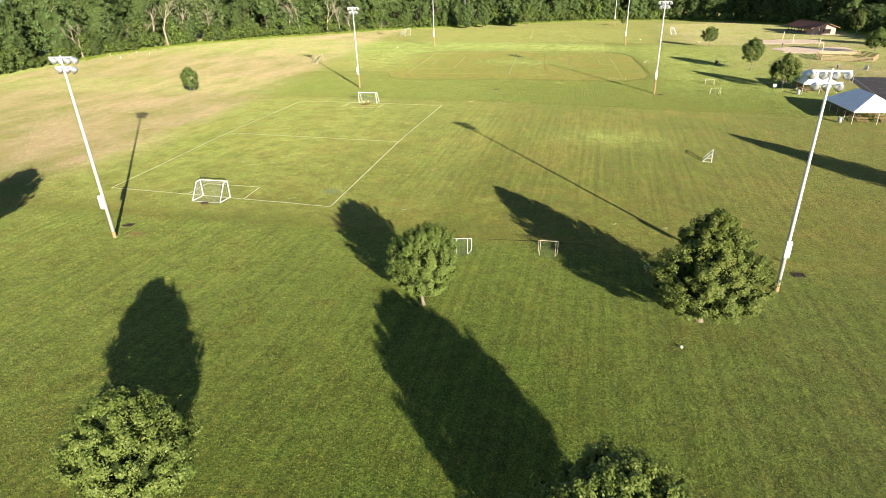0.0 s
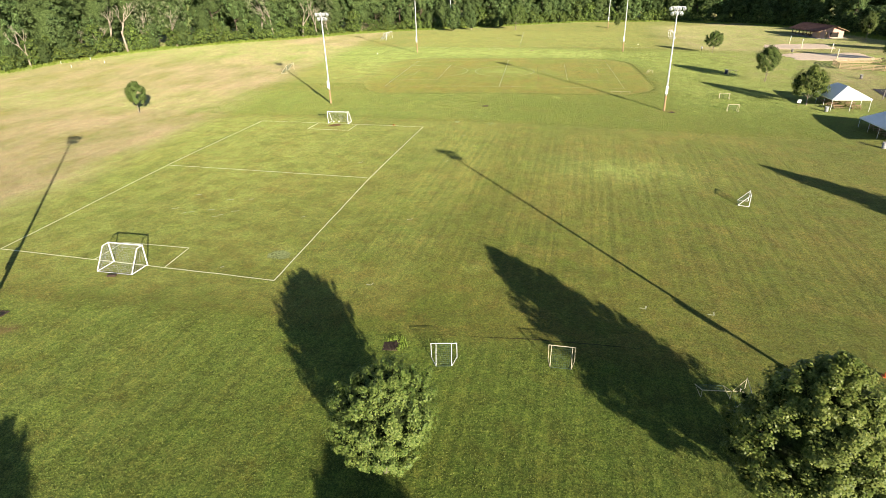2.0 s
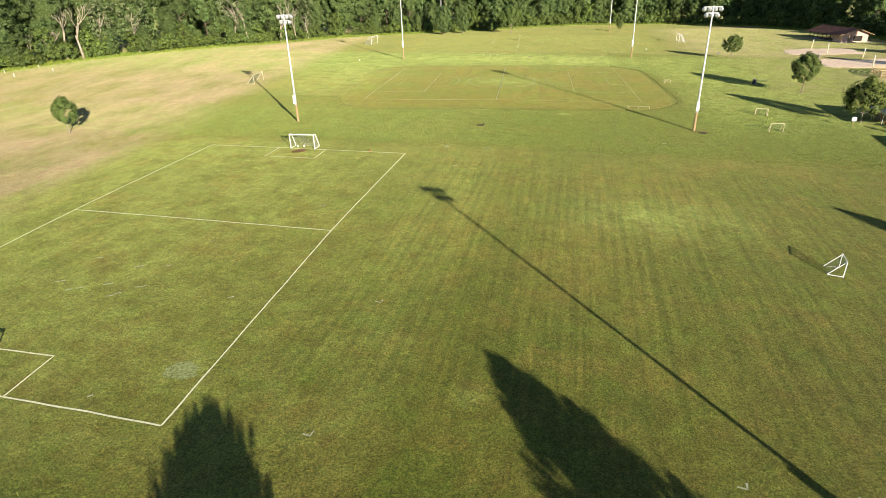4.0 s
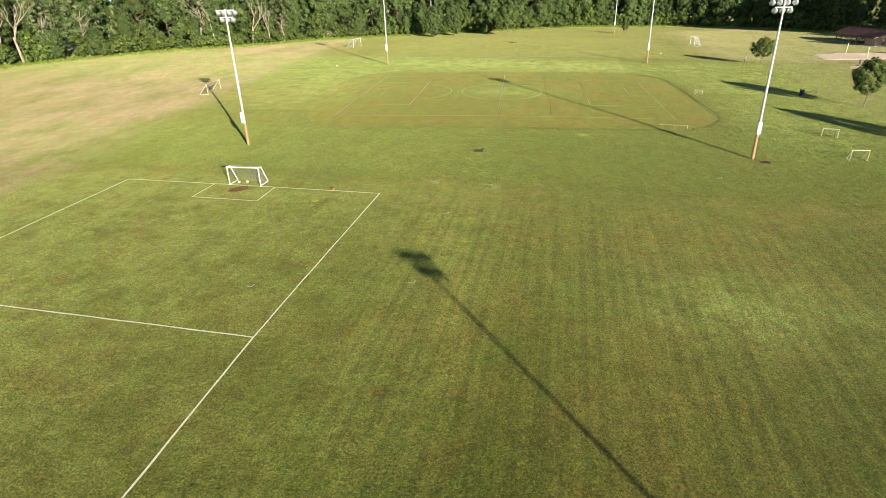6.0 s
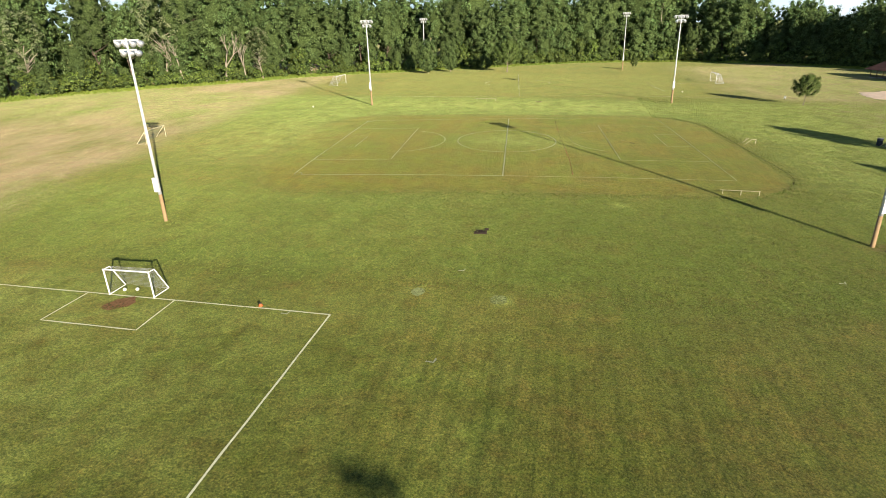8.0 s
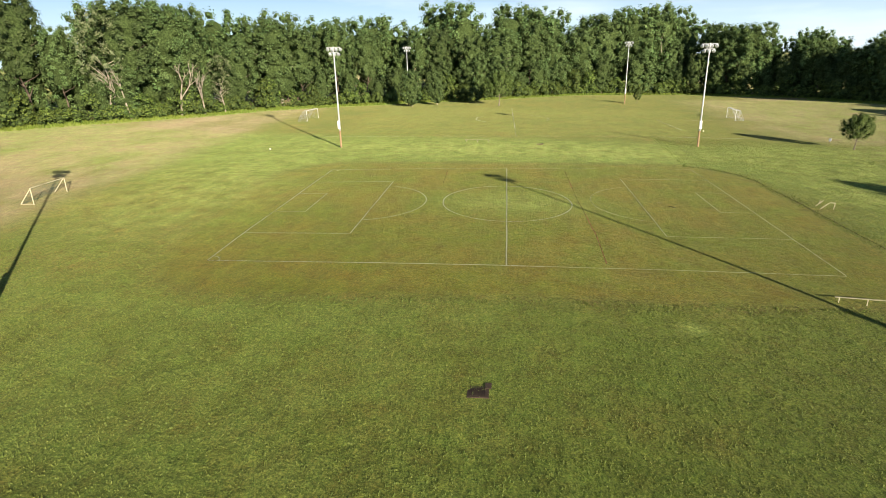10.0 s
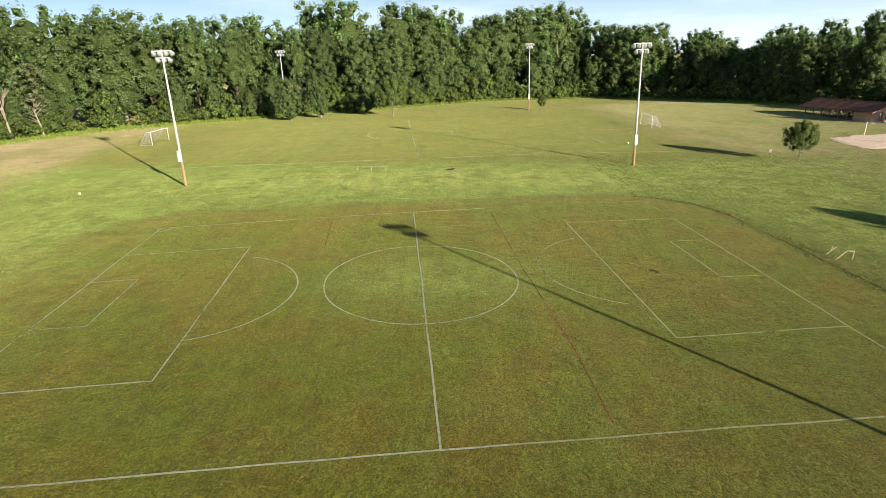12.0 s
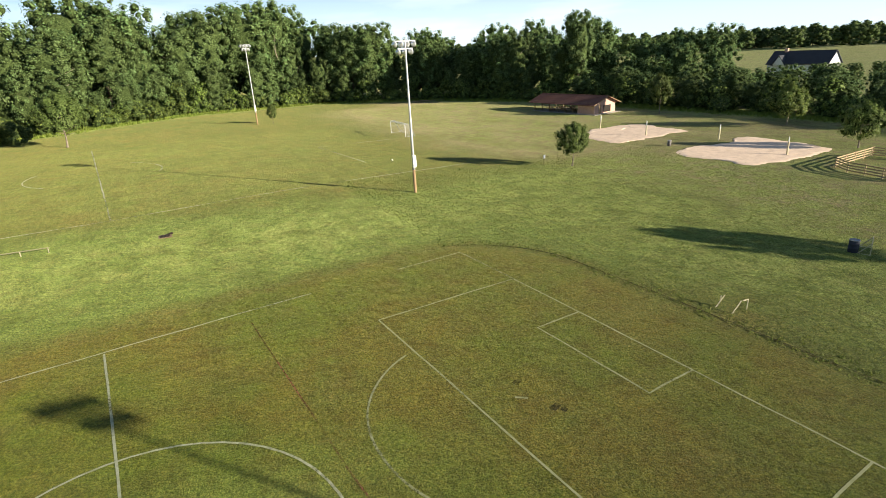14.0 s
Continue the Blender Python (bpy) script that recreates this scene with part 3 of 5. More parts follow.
# ---- floodlight poles ----
def floodlight(x, y, z, brown, turn, label, height=16.8):
    top = thing("floodlight_pole", x, y, turn, label, "floodlight", "floodlight poles", z=z)
    low = 2.9 if brown else 0.7
    part("pole_base", lathe(bmesh.new(), [(0.185, -0.6), (0.18, 0.0), (0.165, low), (0.0, low)], 14), POLE_BROWN, top, "rusty orange lower pole", True)
    part("pole", lathe(bmesh.new(), [(0.168, low - 0.02), (0.135, 8), (0.09, height - 0.1), (0.088, height + 0.15), (0.0, height + 0.18)], 14), POLE_WHITE, top, "", True)
    cab = part("control_box", box(bmesh.new(), (-0.21, -0.46, 3.2), (0.21, -0.17, 4.55), 0.03), WHITE, top, "white metal control box")
    part("box_door", box(bmesh.new(), (-0.18, -0.485, 3.26), (0.18, -0.455, 4.5), 0.01), WHITE, cab)
    for k, h in enumerate((3.35, 4.4)):
        bm = box(bmesh.new(), (-0.21, -0.20, h - 0.03), (0.21, -0.10, h + 0.03), 0.01)
        part("bracket", bm, POLE_WHITE, top)
    for h, n, half in ((height, 4, 1.08), (height - 0.78, 3, 0.72)):
        arm = part("crossarm", box(bmesh.new(), (-half - 0.1, -0.07, h - 0.07), (half + 0.1, 0.07, h + 0.07), 0.02), POLE_WHITE, top)
        for k in range(n):
            px = -half + 2 * half * k / (n - 1)
            m = Matrix.Translation((px, 0.12, h - 0.22)) @ Euler((radians(-118), 0, 0)).to_matrix().to_4x4()
            bm = lathe(bmesh.new(), [(0.0, -0.26), (0.08, -0.26), (0.10, -0.10), (0.18, -0.05), (0.27, 0.10), (0.31, 0.29), (0.30, 0.29)], 18, m)
            lamp = part("lamp_housing", bm, ALU, arm, "spun aluminium lamp housing", True)
            bm = lathe(bmesh.new(), [(0.0, 0.275), (0.295, 0.282), (0.295, 0.292), (0.0, 0.31)], 18, m)
            part("lamp_glass", bm, LAMP_GLASS, top, "", True)
    return top


TALL = "tall white floodlight pole with two rows of lamps, on grass"
BROWNED = "tall floodlight pole, white above and rusty orange below"
floodlight(-42.7, 36.3, gz(-42.7, 36.3), False, 4, TALL, 17.2)
floodlight(18.3, 40.4, gz(18.3, 40.4), False, -6, TALL, 17.2)
floodlight(-48.4, 114.4, gz(-48.4, 114.4) - 0.2, True, 3, BROWNED, 16.6)
floodlight(14.1, 118.4, gz(14.1, 118.4) - 0.2, True, -4, BROWNED, 17.3)
floodlight(-50.2, 183.3, gz(-50.2, 183.3), True, 3, BROWNED, 16.3)
floodlight(10.25, 192.9, gz(10.25, 192.9) - 0.2, True, -4, BROWNED, 16.7)
floodlight(-58.3, 265.5, gz(-58.3, 265.5), True, 2, BROWNED, 17.2)
floodlight(8.0, 278.4, gz(8, 278.4), True, -2, BROWNED, 18.2)


# ---- soccer goals ----
def large_goal(x, y, turn, w, h, depth, shelf, label, netting=NET, r=0.055, frame_mat=WHITE):
    """A goal whose mouth looks along its own -y, with the foot of the net behind at +depth."""
    top = thing("soccer_goal", x, y, turn, label, "soccer goal", "soccer goals")
    a, rear, back_mat = w / 2, (0.8 * r if r > 0.05 else 0.5 * r), (frame_mat if r > 0.05 else netting)
    for s in (-a, a):
        part("post", tube(bmesh.new(), (s, 0, -0.1), (s, 0, h), r, sides=10), frame_mat, top)
        part("top_arm", tube(bmesh.new(), (s, 0, h), (s, shelf, h - 0.03), rear, sides=8), back_mat, top)
        part("back_stay", tube(bmesh.new(), (s, shelf, h - 0.03), (s, depth, 0.05), rear, sides=8), back_mat, top)
        part("ground_bar", tube(bmesh.new(), (s, 0, 0.05), (s, depth, 0.05), rear, sides=8), back_mat, top)
    part("crossbar", tube(bmesh.new(), (-a - r, 0, h), (a + r, 0, h), r, sides=10), frame_mat, top)
    part("back_bar", tube(bmesh.new(), (-a, depth, 0.03), (a, depth, 0.03), 0.4 * r, sides=8), netting, top)
    bm = bmesh.new()
    net(bm, (-a, shelf, h), (a, shelf, h), (a, depth, 0.06), (-a, depth, 0.06), 0.16, 0.0035)
    net(bm, (-a, 0.02, h - 0.02), (a, 0.02, h - 0.02), (a, shelf, h - 0.02), (-a, shelf, h - 0.02), 0.16, 0.0035)
    for s in (-a, a):
        net(bm, (s, 0.02, h - 0.05), (s, shelf, h - 0.05), (s, depth, 0.06), (s, 0.02, 0.06), 0.16, 0.0035)
    part("net", bm, netting, top, "fine mesh net")
    return top


def small_goal(x, y, turn, w, h, depth, inset, label, mat=WHITE_DULL, netting=NET_DARK, r=0.023):
    top = thing("small_goal", x, y, turn, label, "soccer goal", "small practice goals")
    a, b = w / 2, w / 2 - inset
    for s, q in ((-a, -b), (a, b)):
        part("post", tube(bmesh.new(), (s, 0, -0.05), (s, 0, h), r, sides=8), mat, top)
        part("back_leg", tube(bmesh.new(), (q, 0, h), (q, depth, 0.03), r, sides=8), mat, top)
        part("foot_bar", tube(bmesh.new(), (s, 0, 0.03), (q, depth, 0.03), r * 0.8, sides=8), mat, top)
    part("crossbar", tube(bmesh.new(), (-a - r, 0, h), (a + r, 0, h), r, sides=8), mat, top)
    part("back_bar", tube(bmesh.new(), (-b, depth, 0.02), (b, depth, 0.02), r * 0.5, sides=8), netting, top)
    part("net", net(bmesh.new(), (-b, 0.02, h - 0.02), (b, 0.02, h - 0.02), (b, depth, 0.04), (-b, depth, 0.04), 0.13, 0.007 if mat is WHITE else 0.004), netting, top, "dark green net")
    return top


large_goal(-39.7, 48.85, 180, 3.66, 2.0, 2.0, 0.7, "white portable soccer goal with a grey net on the goal line")
large_goal(-40.9, 100.3, 0, 3.66, 2.0, 1.6, 0.6, "white portable soccer goal with a grey net, worn ground before it")
large_goal(-72.8, 224.5, 92, 7.5, 2.44, 2.4, 0.9, "full-size white soccer goal with a net by the woods", r=0.045)
large_goal(28.5, 240.0, -92, 7.9, 2.44, 2.0, 0.9, "full-size white soccer goal on the far field", r=0.045)
small_goal(-8.1, 41.3, 192, 1.75, 1.15, 1.0, 0.35, "small white pipe goal with a green net on rough grass", WHITE, NET_DARK)
small_goal(-0.3, 42.8, 180, 1.75, 1.15, 0.9, 0.18, "small yellowed pipe goal standing in tree shade")
small_goal(9.15, 41.2, 7, 1.72, 0.58, 1.25, 0.0, "small yellowed pipe goal tipped low beside a maple")
small_goal(10.95, 41.35, 87, 1.7, 1.12, 0.65, 0.08, "small yellowed pipe goal turned side-on beside a maple")
small_goal(18.6, 75.4, 80, 1.8, 1.3, 1.1, 0.1, "small white pipe goal seen side-on on open grass", WHITE, r=0.035)
small_goal(25.8, 119.9, 6, 1.9, 1.25, 0.9, 0.1, "small yellowed pipe goal on green grass", r=0.04)
small_goal(26.1, 129.4, -10, 1.8, 1.1, 0.9, 0.1, "small yellowed pipe goal on green grass", r=0.04)
small_goal(-73.6, 146.7, 100, 6.0, 1.9, 1.6, 0.1, "old unpainted pipe goal frame on the dry slope", WHITE_DULL, NET_DARK, 0.05)


# ---- trees ----
def crown_profile(f, low, point):
    """Half-width of a crown, 0 to 1, at the fraction f of its height; widest at low."""
    return np.where(f < low, np.sqrt(np.clip(1 - ((low - f) / (low + 0.12)) ** 2, 0, 1)), np.clip(1 - (np.maximum(f - low, 0) / (1.03 - low)) ** (1.6 / point), 0, 1) ** (0.75 * point))


def ball_shape(level):
    """Corners and triangles of a unit ball."""
    bm = bmesh.new()
    bmesh.ops.create_icosphere(bm, subdivisions=level, radius=1.0)
    bm.verts.index_update()
    v, f = np.array([p.co[:] for p in bm.verts]), np.array([[p.index for p in q.verts] for q in bm.faces])
    bm.free()
    return v, f


BALLS = {1: ball_shape(1), 2: ball_shape(2)}


def unit(v):
    return v / (np.linalg.norm(v, axis=-1, keepdims=True) + 1e-9)


def crown_mesh(name, mat, rng, lobes, per, leaf, w, h, base, lean=0.0, point=1.0, bulk=0.16, low=0.42, core=0.8, stretch=1.0, inner=None, level=2, fill=0.35, uneven=1.0, heart=0.0, crest=1.0):
    """A crown of leafy lobes: each a rough knot of inner foliage under small folded leaf sprays, joined into one mesh."""
    p3, p5 = rng.uniform(0, 6, 2)

    def lumps(ang, f):
        return 1 + uneven * (0.13 * np.sin(2 * ang + p3 + 2.5 * f) + 0.10 * np.sin(5 * ang + 9 * f + p5))
    steps = np.linspace(0.02, crest, 200)
    share = np.cumsum(crown_profile(steps, low, point) + 0.15 + 0.9 * step(0.55, 0.85, steps))
    f = np.interp((np.arange(lobes) + rng.uniform(0, 1, lobes)) / lobes * share[-1], share, steps)
    prof = crown_profile(f, low, point)
    radii = w * bulk * rng.uniform(0.6, 1.35, lobes) * (0.6 + 0.4 * prof)
    ang = np.arange(lobes) * 2.39996 + rng.normal(0, 0.3, lobes)
    rr = np.maximum(w / 2 * prof * lumps(ang, f) - 0.75 * radii, 0) * rng.uniform(fill * (1 - 0.9 * step(0.55, 0.9, f)), 1.06) ** 0.5
    z = base + radii * 0.5 + (h - base - radii * 1.2) * f / crest
    centres = np.stack([rr * np.cos(ang) + lean * f, rr * np.sin(ang), z], -1)
    out = unit(np.stack([rr * np.cos(ang), rr * np.sin(ang), (z - base - (h - base) * 0.35) * 0.6], -1))
    axis = unit(out + np.array([0, 0, 0.9]))
    long = stretch * rng.uniform(0.85, 1.2, lobes)

    def shaped(d, k, r):
        """Points at the directions d about the lobes k."""
        along = np.sum(d * axis[k], -1, keepdims=True) * axis[k]
        p = (d - along) * np.array([1, 1, 0.85]) + along * long[k][:, None]
        return centres[k] + p * radii[k][:, None] * r
    # leaf sprays, thicker on the outer and upper side of each lobe
    k = np.repeat(np.arange(lobes), per)
    n = len(k)
    d = unit(unit(rng.normal(size=(n, 3))) + 0.55 * out[k] + np.array([0, 0, 0.2]))
    p = shaped(d, k, core + (1.12 - core) * rng.uniform(0.0, 1.0, (n, 1)) ** 0.7)
    up = unit(d * 0.75 + out[k] * 0.4 + rng.normal(size=(n, 3)) * 0.38 + np.array([0, 0, 0.3]))
    side = unit(np.cross(up, rng.normal(size=(n, 3))))
    along = np.cross(up, side)
    s = leaf * rng.uniform(0.55, 1.45, (n, 1))
    v = np.stack([p - along * s, p + side * s * 0.6 + up * s * 0.14, p + along * s - up * s * 0.28, p - side * s * 0.6 + up * s * 0.14], 1).reshape(-1, 3)
    # the knot of foliage and twigs inside each lobe, and the dense heart of the crown, both coloured as if shaded
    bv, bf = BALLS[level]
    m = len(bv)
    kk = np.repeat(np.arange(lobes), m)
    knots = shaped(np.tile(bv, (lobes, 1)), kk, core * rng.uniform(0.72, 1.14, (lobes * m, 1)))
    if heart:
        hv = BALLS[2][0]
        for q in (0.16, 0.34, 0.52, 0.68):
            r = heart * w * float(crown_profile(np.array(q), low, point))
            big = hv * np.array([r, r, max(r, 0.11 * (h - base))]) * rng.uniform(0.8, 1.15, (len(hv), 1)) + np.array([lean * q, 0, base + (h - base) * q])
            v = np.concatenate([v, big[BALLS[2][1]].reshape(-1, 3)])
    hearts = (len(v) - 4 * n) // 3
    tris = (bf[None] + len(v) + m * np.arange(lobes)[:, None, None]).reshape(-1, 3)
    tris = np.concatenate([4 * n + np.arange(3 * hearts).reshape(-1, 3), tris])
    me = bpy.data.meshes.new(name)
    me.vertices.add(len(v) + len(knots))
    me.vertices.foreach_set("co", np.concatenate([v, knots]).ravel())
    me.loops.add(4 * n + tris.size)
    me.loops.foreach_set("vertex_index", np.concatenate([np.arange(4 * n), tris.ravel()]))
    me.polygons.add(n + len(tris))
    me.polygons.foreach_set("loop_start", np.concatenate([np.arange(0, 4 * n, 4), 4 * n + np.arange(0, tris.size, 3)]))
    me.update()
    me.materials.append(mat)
    me.materials.append(inner or SHADED_TWIGS)
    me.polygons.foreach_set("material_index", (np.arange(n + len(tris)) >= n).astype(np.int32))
    return me


def trunk_mesh(name, rng, h, r, base, w, mat, limbs=8, fork=0.6):
    bm = bmesh.new()
    bend = [Vector((rng.normal(0, 0.03 * h * k / 5), rng.normal(0, 0.03 * h * k / 5), fork * h * k / 5)) for k in range(6)]
    bend[0] = Vector((0, 0, -0.25))
    tube(bm, bend[0], (0, 0, 0.25), r * 1.5, r * 1.08, 10)
    for k in range(5):
        tube(bm, bend[k], bend[k + 1], r * (1 - 0.16 * k), r * (1 - 0.16 * (k + 1)), 9)
    for k in range(limbs):
        f = rng.uniform(0.3, 1.0)
        i = min(int(f * 5), 4)
        a = bend[i].lerp(bend[i + 1], f * 5 - i)
        a.z = max(a.z, base * 0.8)
        ang = rng.uniform(0, 6.28)
        b = a + Vector((math.cos(ang) * w * 0.22, math.sin(ang) * w * 0.22, h * rng.uniform(0.04, 0.12)))
        tube(bm, a, b, r * 0.42, r * 0.12, 6)
        tube(bm, b, b + Vector((math.cos(ang + 0.6) * w * 0.12, math.sin(ang + 0.6) * w * 0.10, h * 0.04)), r * 0.14, r * 0.04, 5)
    return mesh_of(name, bm, mat, True)


def tree_model(seed, h, w, base, lobes, per, leaf, mat, r, bark=BARK, point=1.0, bulk=0.16, low=0.42, limbs=8, bare=0.0, **crown):
    """Trunk and crown; the trunk shows below base, or up to bare where the crown starts higher."""
    rng = np.random.RandomState(seed)
    lean = rng.normal(0, 0.04 * w)
    return trunk_mesh("trunk", rng, h, r, base, w, bark, limbs), crown_mesh("crown", mat, rng, lobes, per, leaf, w, h, max(base, bare), lean, point, bulk, low, **crown)


def plant(name, model, x, y, turn, label, category, group="", size=(1, 1, 1), sink=0.0):
    top = thing(name, x, y, turn, label, category, group, z=gz(x, y) - sink)
    top.scale = size
    for part_name, me in zip(("trunk", "crown"), model):
        if me:
            ob = new(part_name, me)
            ob.parent = top
    return top


MAPLE = "young maple with a dense green crown on the grass"
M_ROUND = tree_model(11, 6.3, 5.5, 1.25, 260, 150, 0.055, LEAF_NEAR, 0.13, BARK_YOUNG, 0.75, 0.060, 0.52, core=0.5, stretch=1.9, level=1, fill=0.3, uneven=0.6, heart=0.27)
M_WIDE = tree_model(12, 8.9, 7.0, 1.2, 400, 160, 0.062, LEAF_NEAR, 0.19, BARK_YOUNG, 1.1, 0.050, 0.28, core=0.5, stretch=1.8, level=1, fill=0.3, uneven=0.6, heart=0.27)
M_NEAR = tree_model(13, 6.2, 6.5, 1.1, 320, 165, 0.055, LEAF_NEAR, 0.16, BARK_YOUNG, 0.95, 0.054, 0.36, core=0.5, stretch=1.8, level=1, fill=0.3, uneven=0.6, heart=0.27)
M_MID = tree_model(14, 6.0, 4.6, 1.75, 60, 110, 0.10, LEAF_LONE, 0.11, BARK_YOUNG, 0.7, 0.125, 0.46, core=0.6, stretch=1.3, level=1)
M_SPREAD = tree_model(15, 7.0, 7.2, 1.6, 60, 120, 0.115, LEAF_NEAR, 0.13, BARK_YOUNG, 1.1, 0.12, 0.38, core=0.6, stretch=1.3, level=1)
plant("maple_tree", M_ROUND, -8.8, 31.0, 20, "young maple with a round, dense green crown and short trunk", "tree")
plant("maple_tree", M_WIDE, 11.6, 34.0, 0, "broad maple with a pointed dense crown beside a floodlight", "tree", size=(1.12, 1.12, 0.97))
plant("maple_tree", M_NEAR, -16.7, 10.4, 70, MAPLE, "tree")
plant("maple_tree", M_NEAR, 4.7, 10.9, 150, MAPLE, "tree", size=(1.15, 1.15, 1.14))
plant("maple_tree", M_ROUND, -57.6, 33.4, 100, MAPLE, "tree", size=(1.1, 1.1, 0.98))
plant("maple_tree", M_WIDE, 44.6, 63.8, 50, MAPLE, "tree", size=(0.85, 0.85, 1.05))
LONE = "small round-crowned tree with a thin trunk on open grass"
plant("young_tree", M_MID, -84.7, 104.5, 0, LONE, "tree", size=(0.85, 0.85, 0.95))
plant("young_tree", M_MID, 35.3, 195.1, 40, LONE, "tree", size=(0.95, 0.95, 0.95))
plant("young_tree", M_MID, 37.9, 148.9, 90, LONE, "tree", size=(1.1, 1.1, 1.17))
plant("young_tree", M_SPREAD, 39.6, 127.1, 10, "leaning spreading tree beside a white tent", "tree", size=(0.85, 0.85, 0.97))
plant("young_tree", M_MID, 85.7, 225.7, 140, "narrow upright tree before dark woods", "tree", size=(0.95, 0.95, 1.4))
plant("young_tree", M_SPREAD, 87.6, 198.0, 60, "spreading young tree before dark woods", "tree")
plant("young_tree", M_SPREAD, 74.5, 179.1, 200, "spreading young tree near the sand courts", "tree", size=(0.85, 0.85, 0.92))
plant("young_tree", M_MID, -30.1, 264.5, 75, "rounded tree standing before the woods", "tree", size=(1.7, 1.7, 1.6))
plant("young_tree", M_MID, 11.7, 278.2, 10, "slim sapling beside a floodlight pole", "tree", size=(0.5, 0.5, 0.72))

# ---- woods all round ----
WOODS = [tree_model(30 + k, h, w, 1.5, 88, 64, 0.20, LEAF_WOOD, 0.34, BARK if k % 2 else BARK_PALE, p, 0.092, lo, bare=b, inner=SHADED_THICKET, core=0.60, fill=0.5, level=1, heart=0.27, crest=0.9) for k, (h, w, b, p, lo) in enumerate((
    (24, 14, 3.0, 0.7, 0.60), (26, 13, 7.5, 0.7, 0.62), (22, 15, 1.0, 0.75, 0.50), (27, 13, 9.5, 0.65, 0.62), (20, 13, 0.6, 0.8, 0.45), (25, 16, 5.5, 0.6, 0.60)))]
FAR_WOODS = [tree_model(90 + k, 24, 14, 2.0, 64, 34, 0.28, LEAF_WOOD, 0.34, BARK, 0.65, 0.105, 0.60, 4, inner=SHADED_THICKET, core=0.58, fill=0.5, level=1, heart=0.28, crest=0.9) for k in range(4)]
LINE_WOODS = [tree_model(95 + k, 24, 14, -2.0, 20, 14, 0.8, LEAF_WOOD, 0.34, BARK, 0.7, 0.2, 0.4, 2, inner=SHADED_THICKET, core=0.9, level=1) for k in range(3)]
BUSHES = [(None, crown_mesh("foliage", LEAF_BUSH, np.random.RandomState(60 + k), 20, 28, 0.19, w, h, 0.0, 0, 0.7, 0.17, 0.35, inner=SHADED_THICKET, core=0.65, level=1)) for k, (w, h) in enumerate(((6, 3.5), (7.5, 5), (5, 6.5)))]
rng = random.Random(5)


def along_edge(spacing):
    for (ax, ay), (bx, by) in zip(EDGE, EDGE[1:]):
        d = math.hypot(bx - ax, by - ay)
        k = max(1, round(d / spacing))
        for i in range(k):
            f = (i + rng.uniform(0.1, 0.9)) / k
            yield ax + (bx - ax) * f, ay + (by - ay) * f, -(by - ay) / d, (bx - ax) / d


def inside_edge(x, y):
    """Whether a place lies on the open side of the woods' foot."""
    odd = False
    for (ax, ay), (bx, by) in zip(EDGE, EDGE[1:] + EDGE[:1]):
        if (ay > y) != (by > y) and x < ax + (y - ay) * (bx - ax) / (by - ay):
            odd = not odd
    return odd


def open_view(x, y):
    """The stretch of low growth before the farmhouse."""
    return y < 262 and x > 84 and math.degrees(math.atan2(x + 16, y - 135)) > 54.6


for row, (back, spacing, lo, hi) in enumerate(((2.0, 10.0, 0.28, 0.55), (7.5, 10.5, 0.70, 1.14))):
    for x, y, nx, ny in along_edge(spacing):
        low_side = x > 84 and y < 262
        s = rng.uniform(0.27, 0.36) if low_side else rng.uniform(lo, hi) * (0.84 if x > 62 else 1.0) * (1.2 if -60 < x < 55 and y > 276 else 1.0)
        px, py = x + nx * (back + rng.uniform(-3, 3)), y + ny * (back + rng.uniform(-3, 3))
        w = rng.uniform(0.85, 1.2) * (1.5 if low_side else 1)
        plant("woodland_tree", WOODS[rng.randrange(6)] if row and y > 120 else FAR_WOODS[rng.randrange(4)], px, py, rng.uniform(0, 360), "tall leafy deciduous tree at the edge of the woods", "tree", "woodland trees", (s * w, s * w, s), 0.3)
behind = []
for gx in np.arange(-215, 170, 9.8):
    for gy in np.arange(60, 385, 9.8):
        x, y = gx + rng.uniform(-3.2, 3.2), gy + rng.uniform(-3.2, 3.2)
        d = float(from_edge(np.array(x), np.array(y)))
        if inside_edge(x, y) or not (4 if x > 84 and y < 268 else 11) < d < (42 if x > 84 and y < 268 else 33) or y < (150 if x > 0 else 105):
            continue
        s = rng.uniform(0.78, 1.22) * (0.84 if x > 62 else 1.0) * (1.2 if -60 < x < 55 and y > 276 else 1.0)
        if open_view(x, y):
            s = rng.uniform(0.28, 0.37)
        elif x > 84 and y < 268:
            s = min(s, 0.32 + 0.015 * (d - 8) + rng.uniform(0, 0.1))
        w = rng.uniform(0.85, 1.15) * (1.4 if s < 0.5 else 1)
        behind.append((FAR_WOODS[rng.randrange(4)], x, y, rng.uniform(0, 360), s * w, s))
        # a thicker corner of the woods
        if 50 < x < 105 and 270 < y < 345 and not inside_edge(x - 4.5, y - 4.5):
            behind.append((FAR_WOODS[rng.randrange(4)], x - 4.5, y - 4.5, rng.uniform(0, 360), s * w, 0.9 * s))


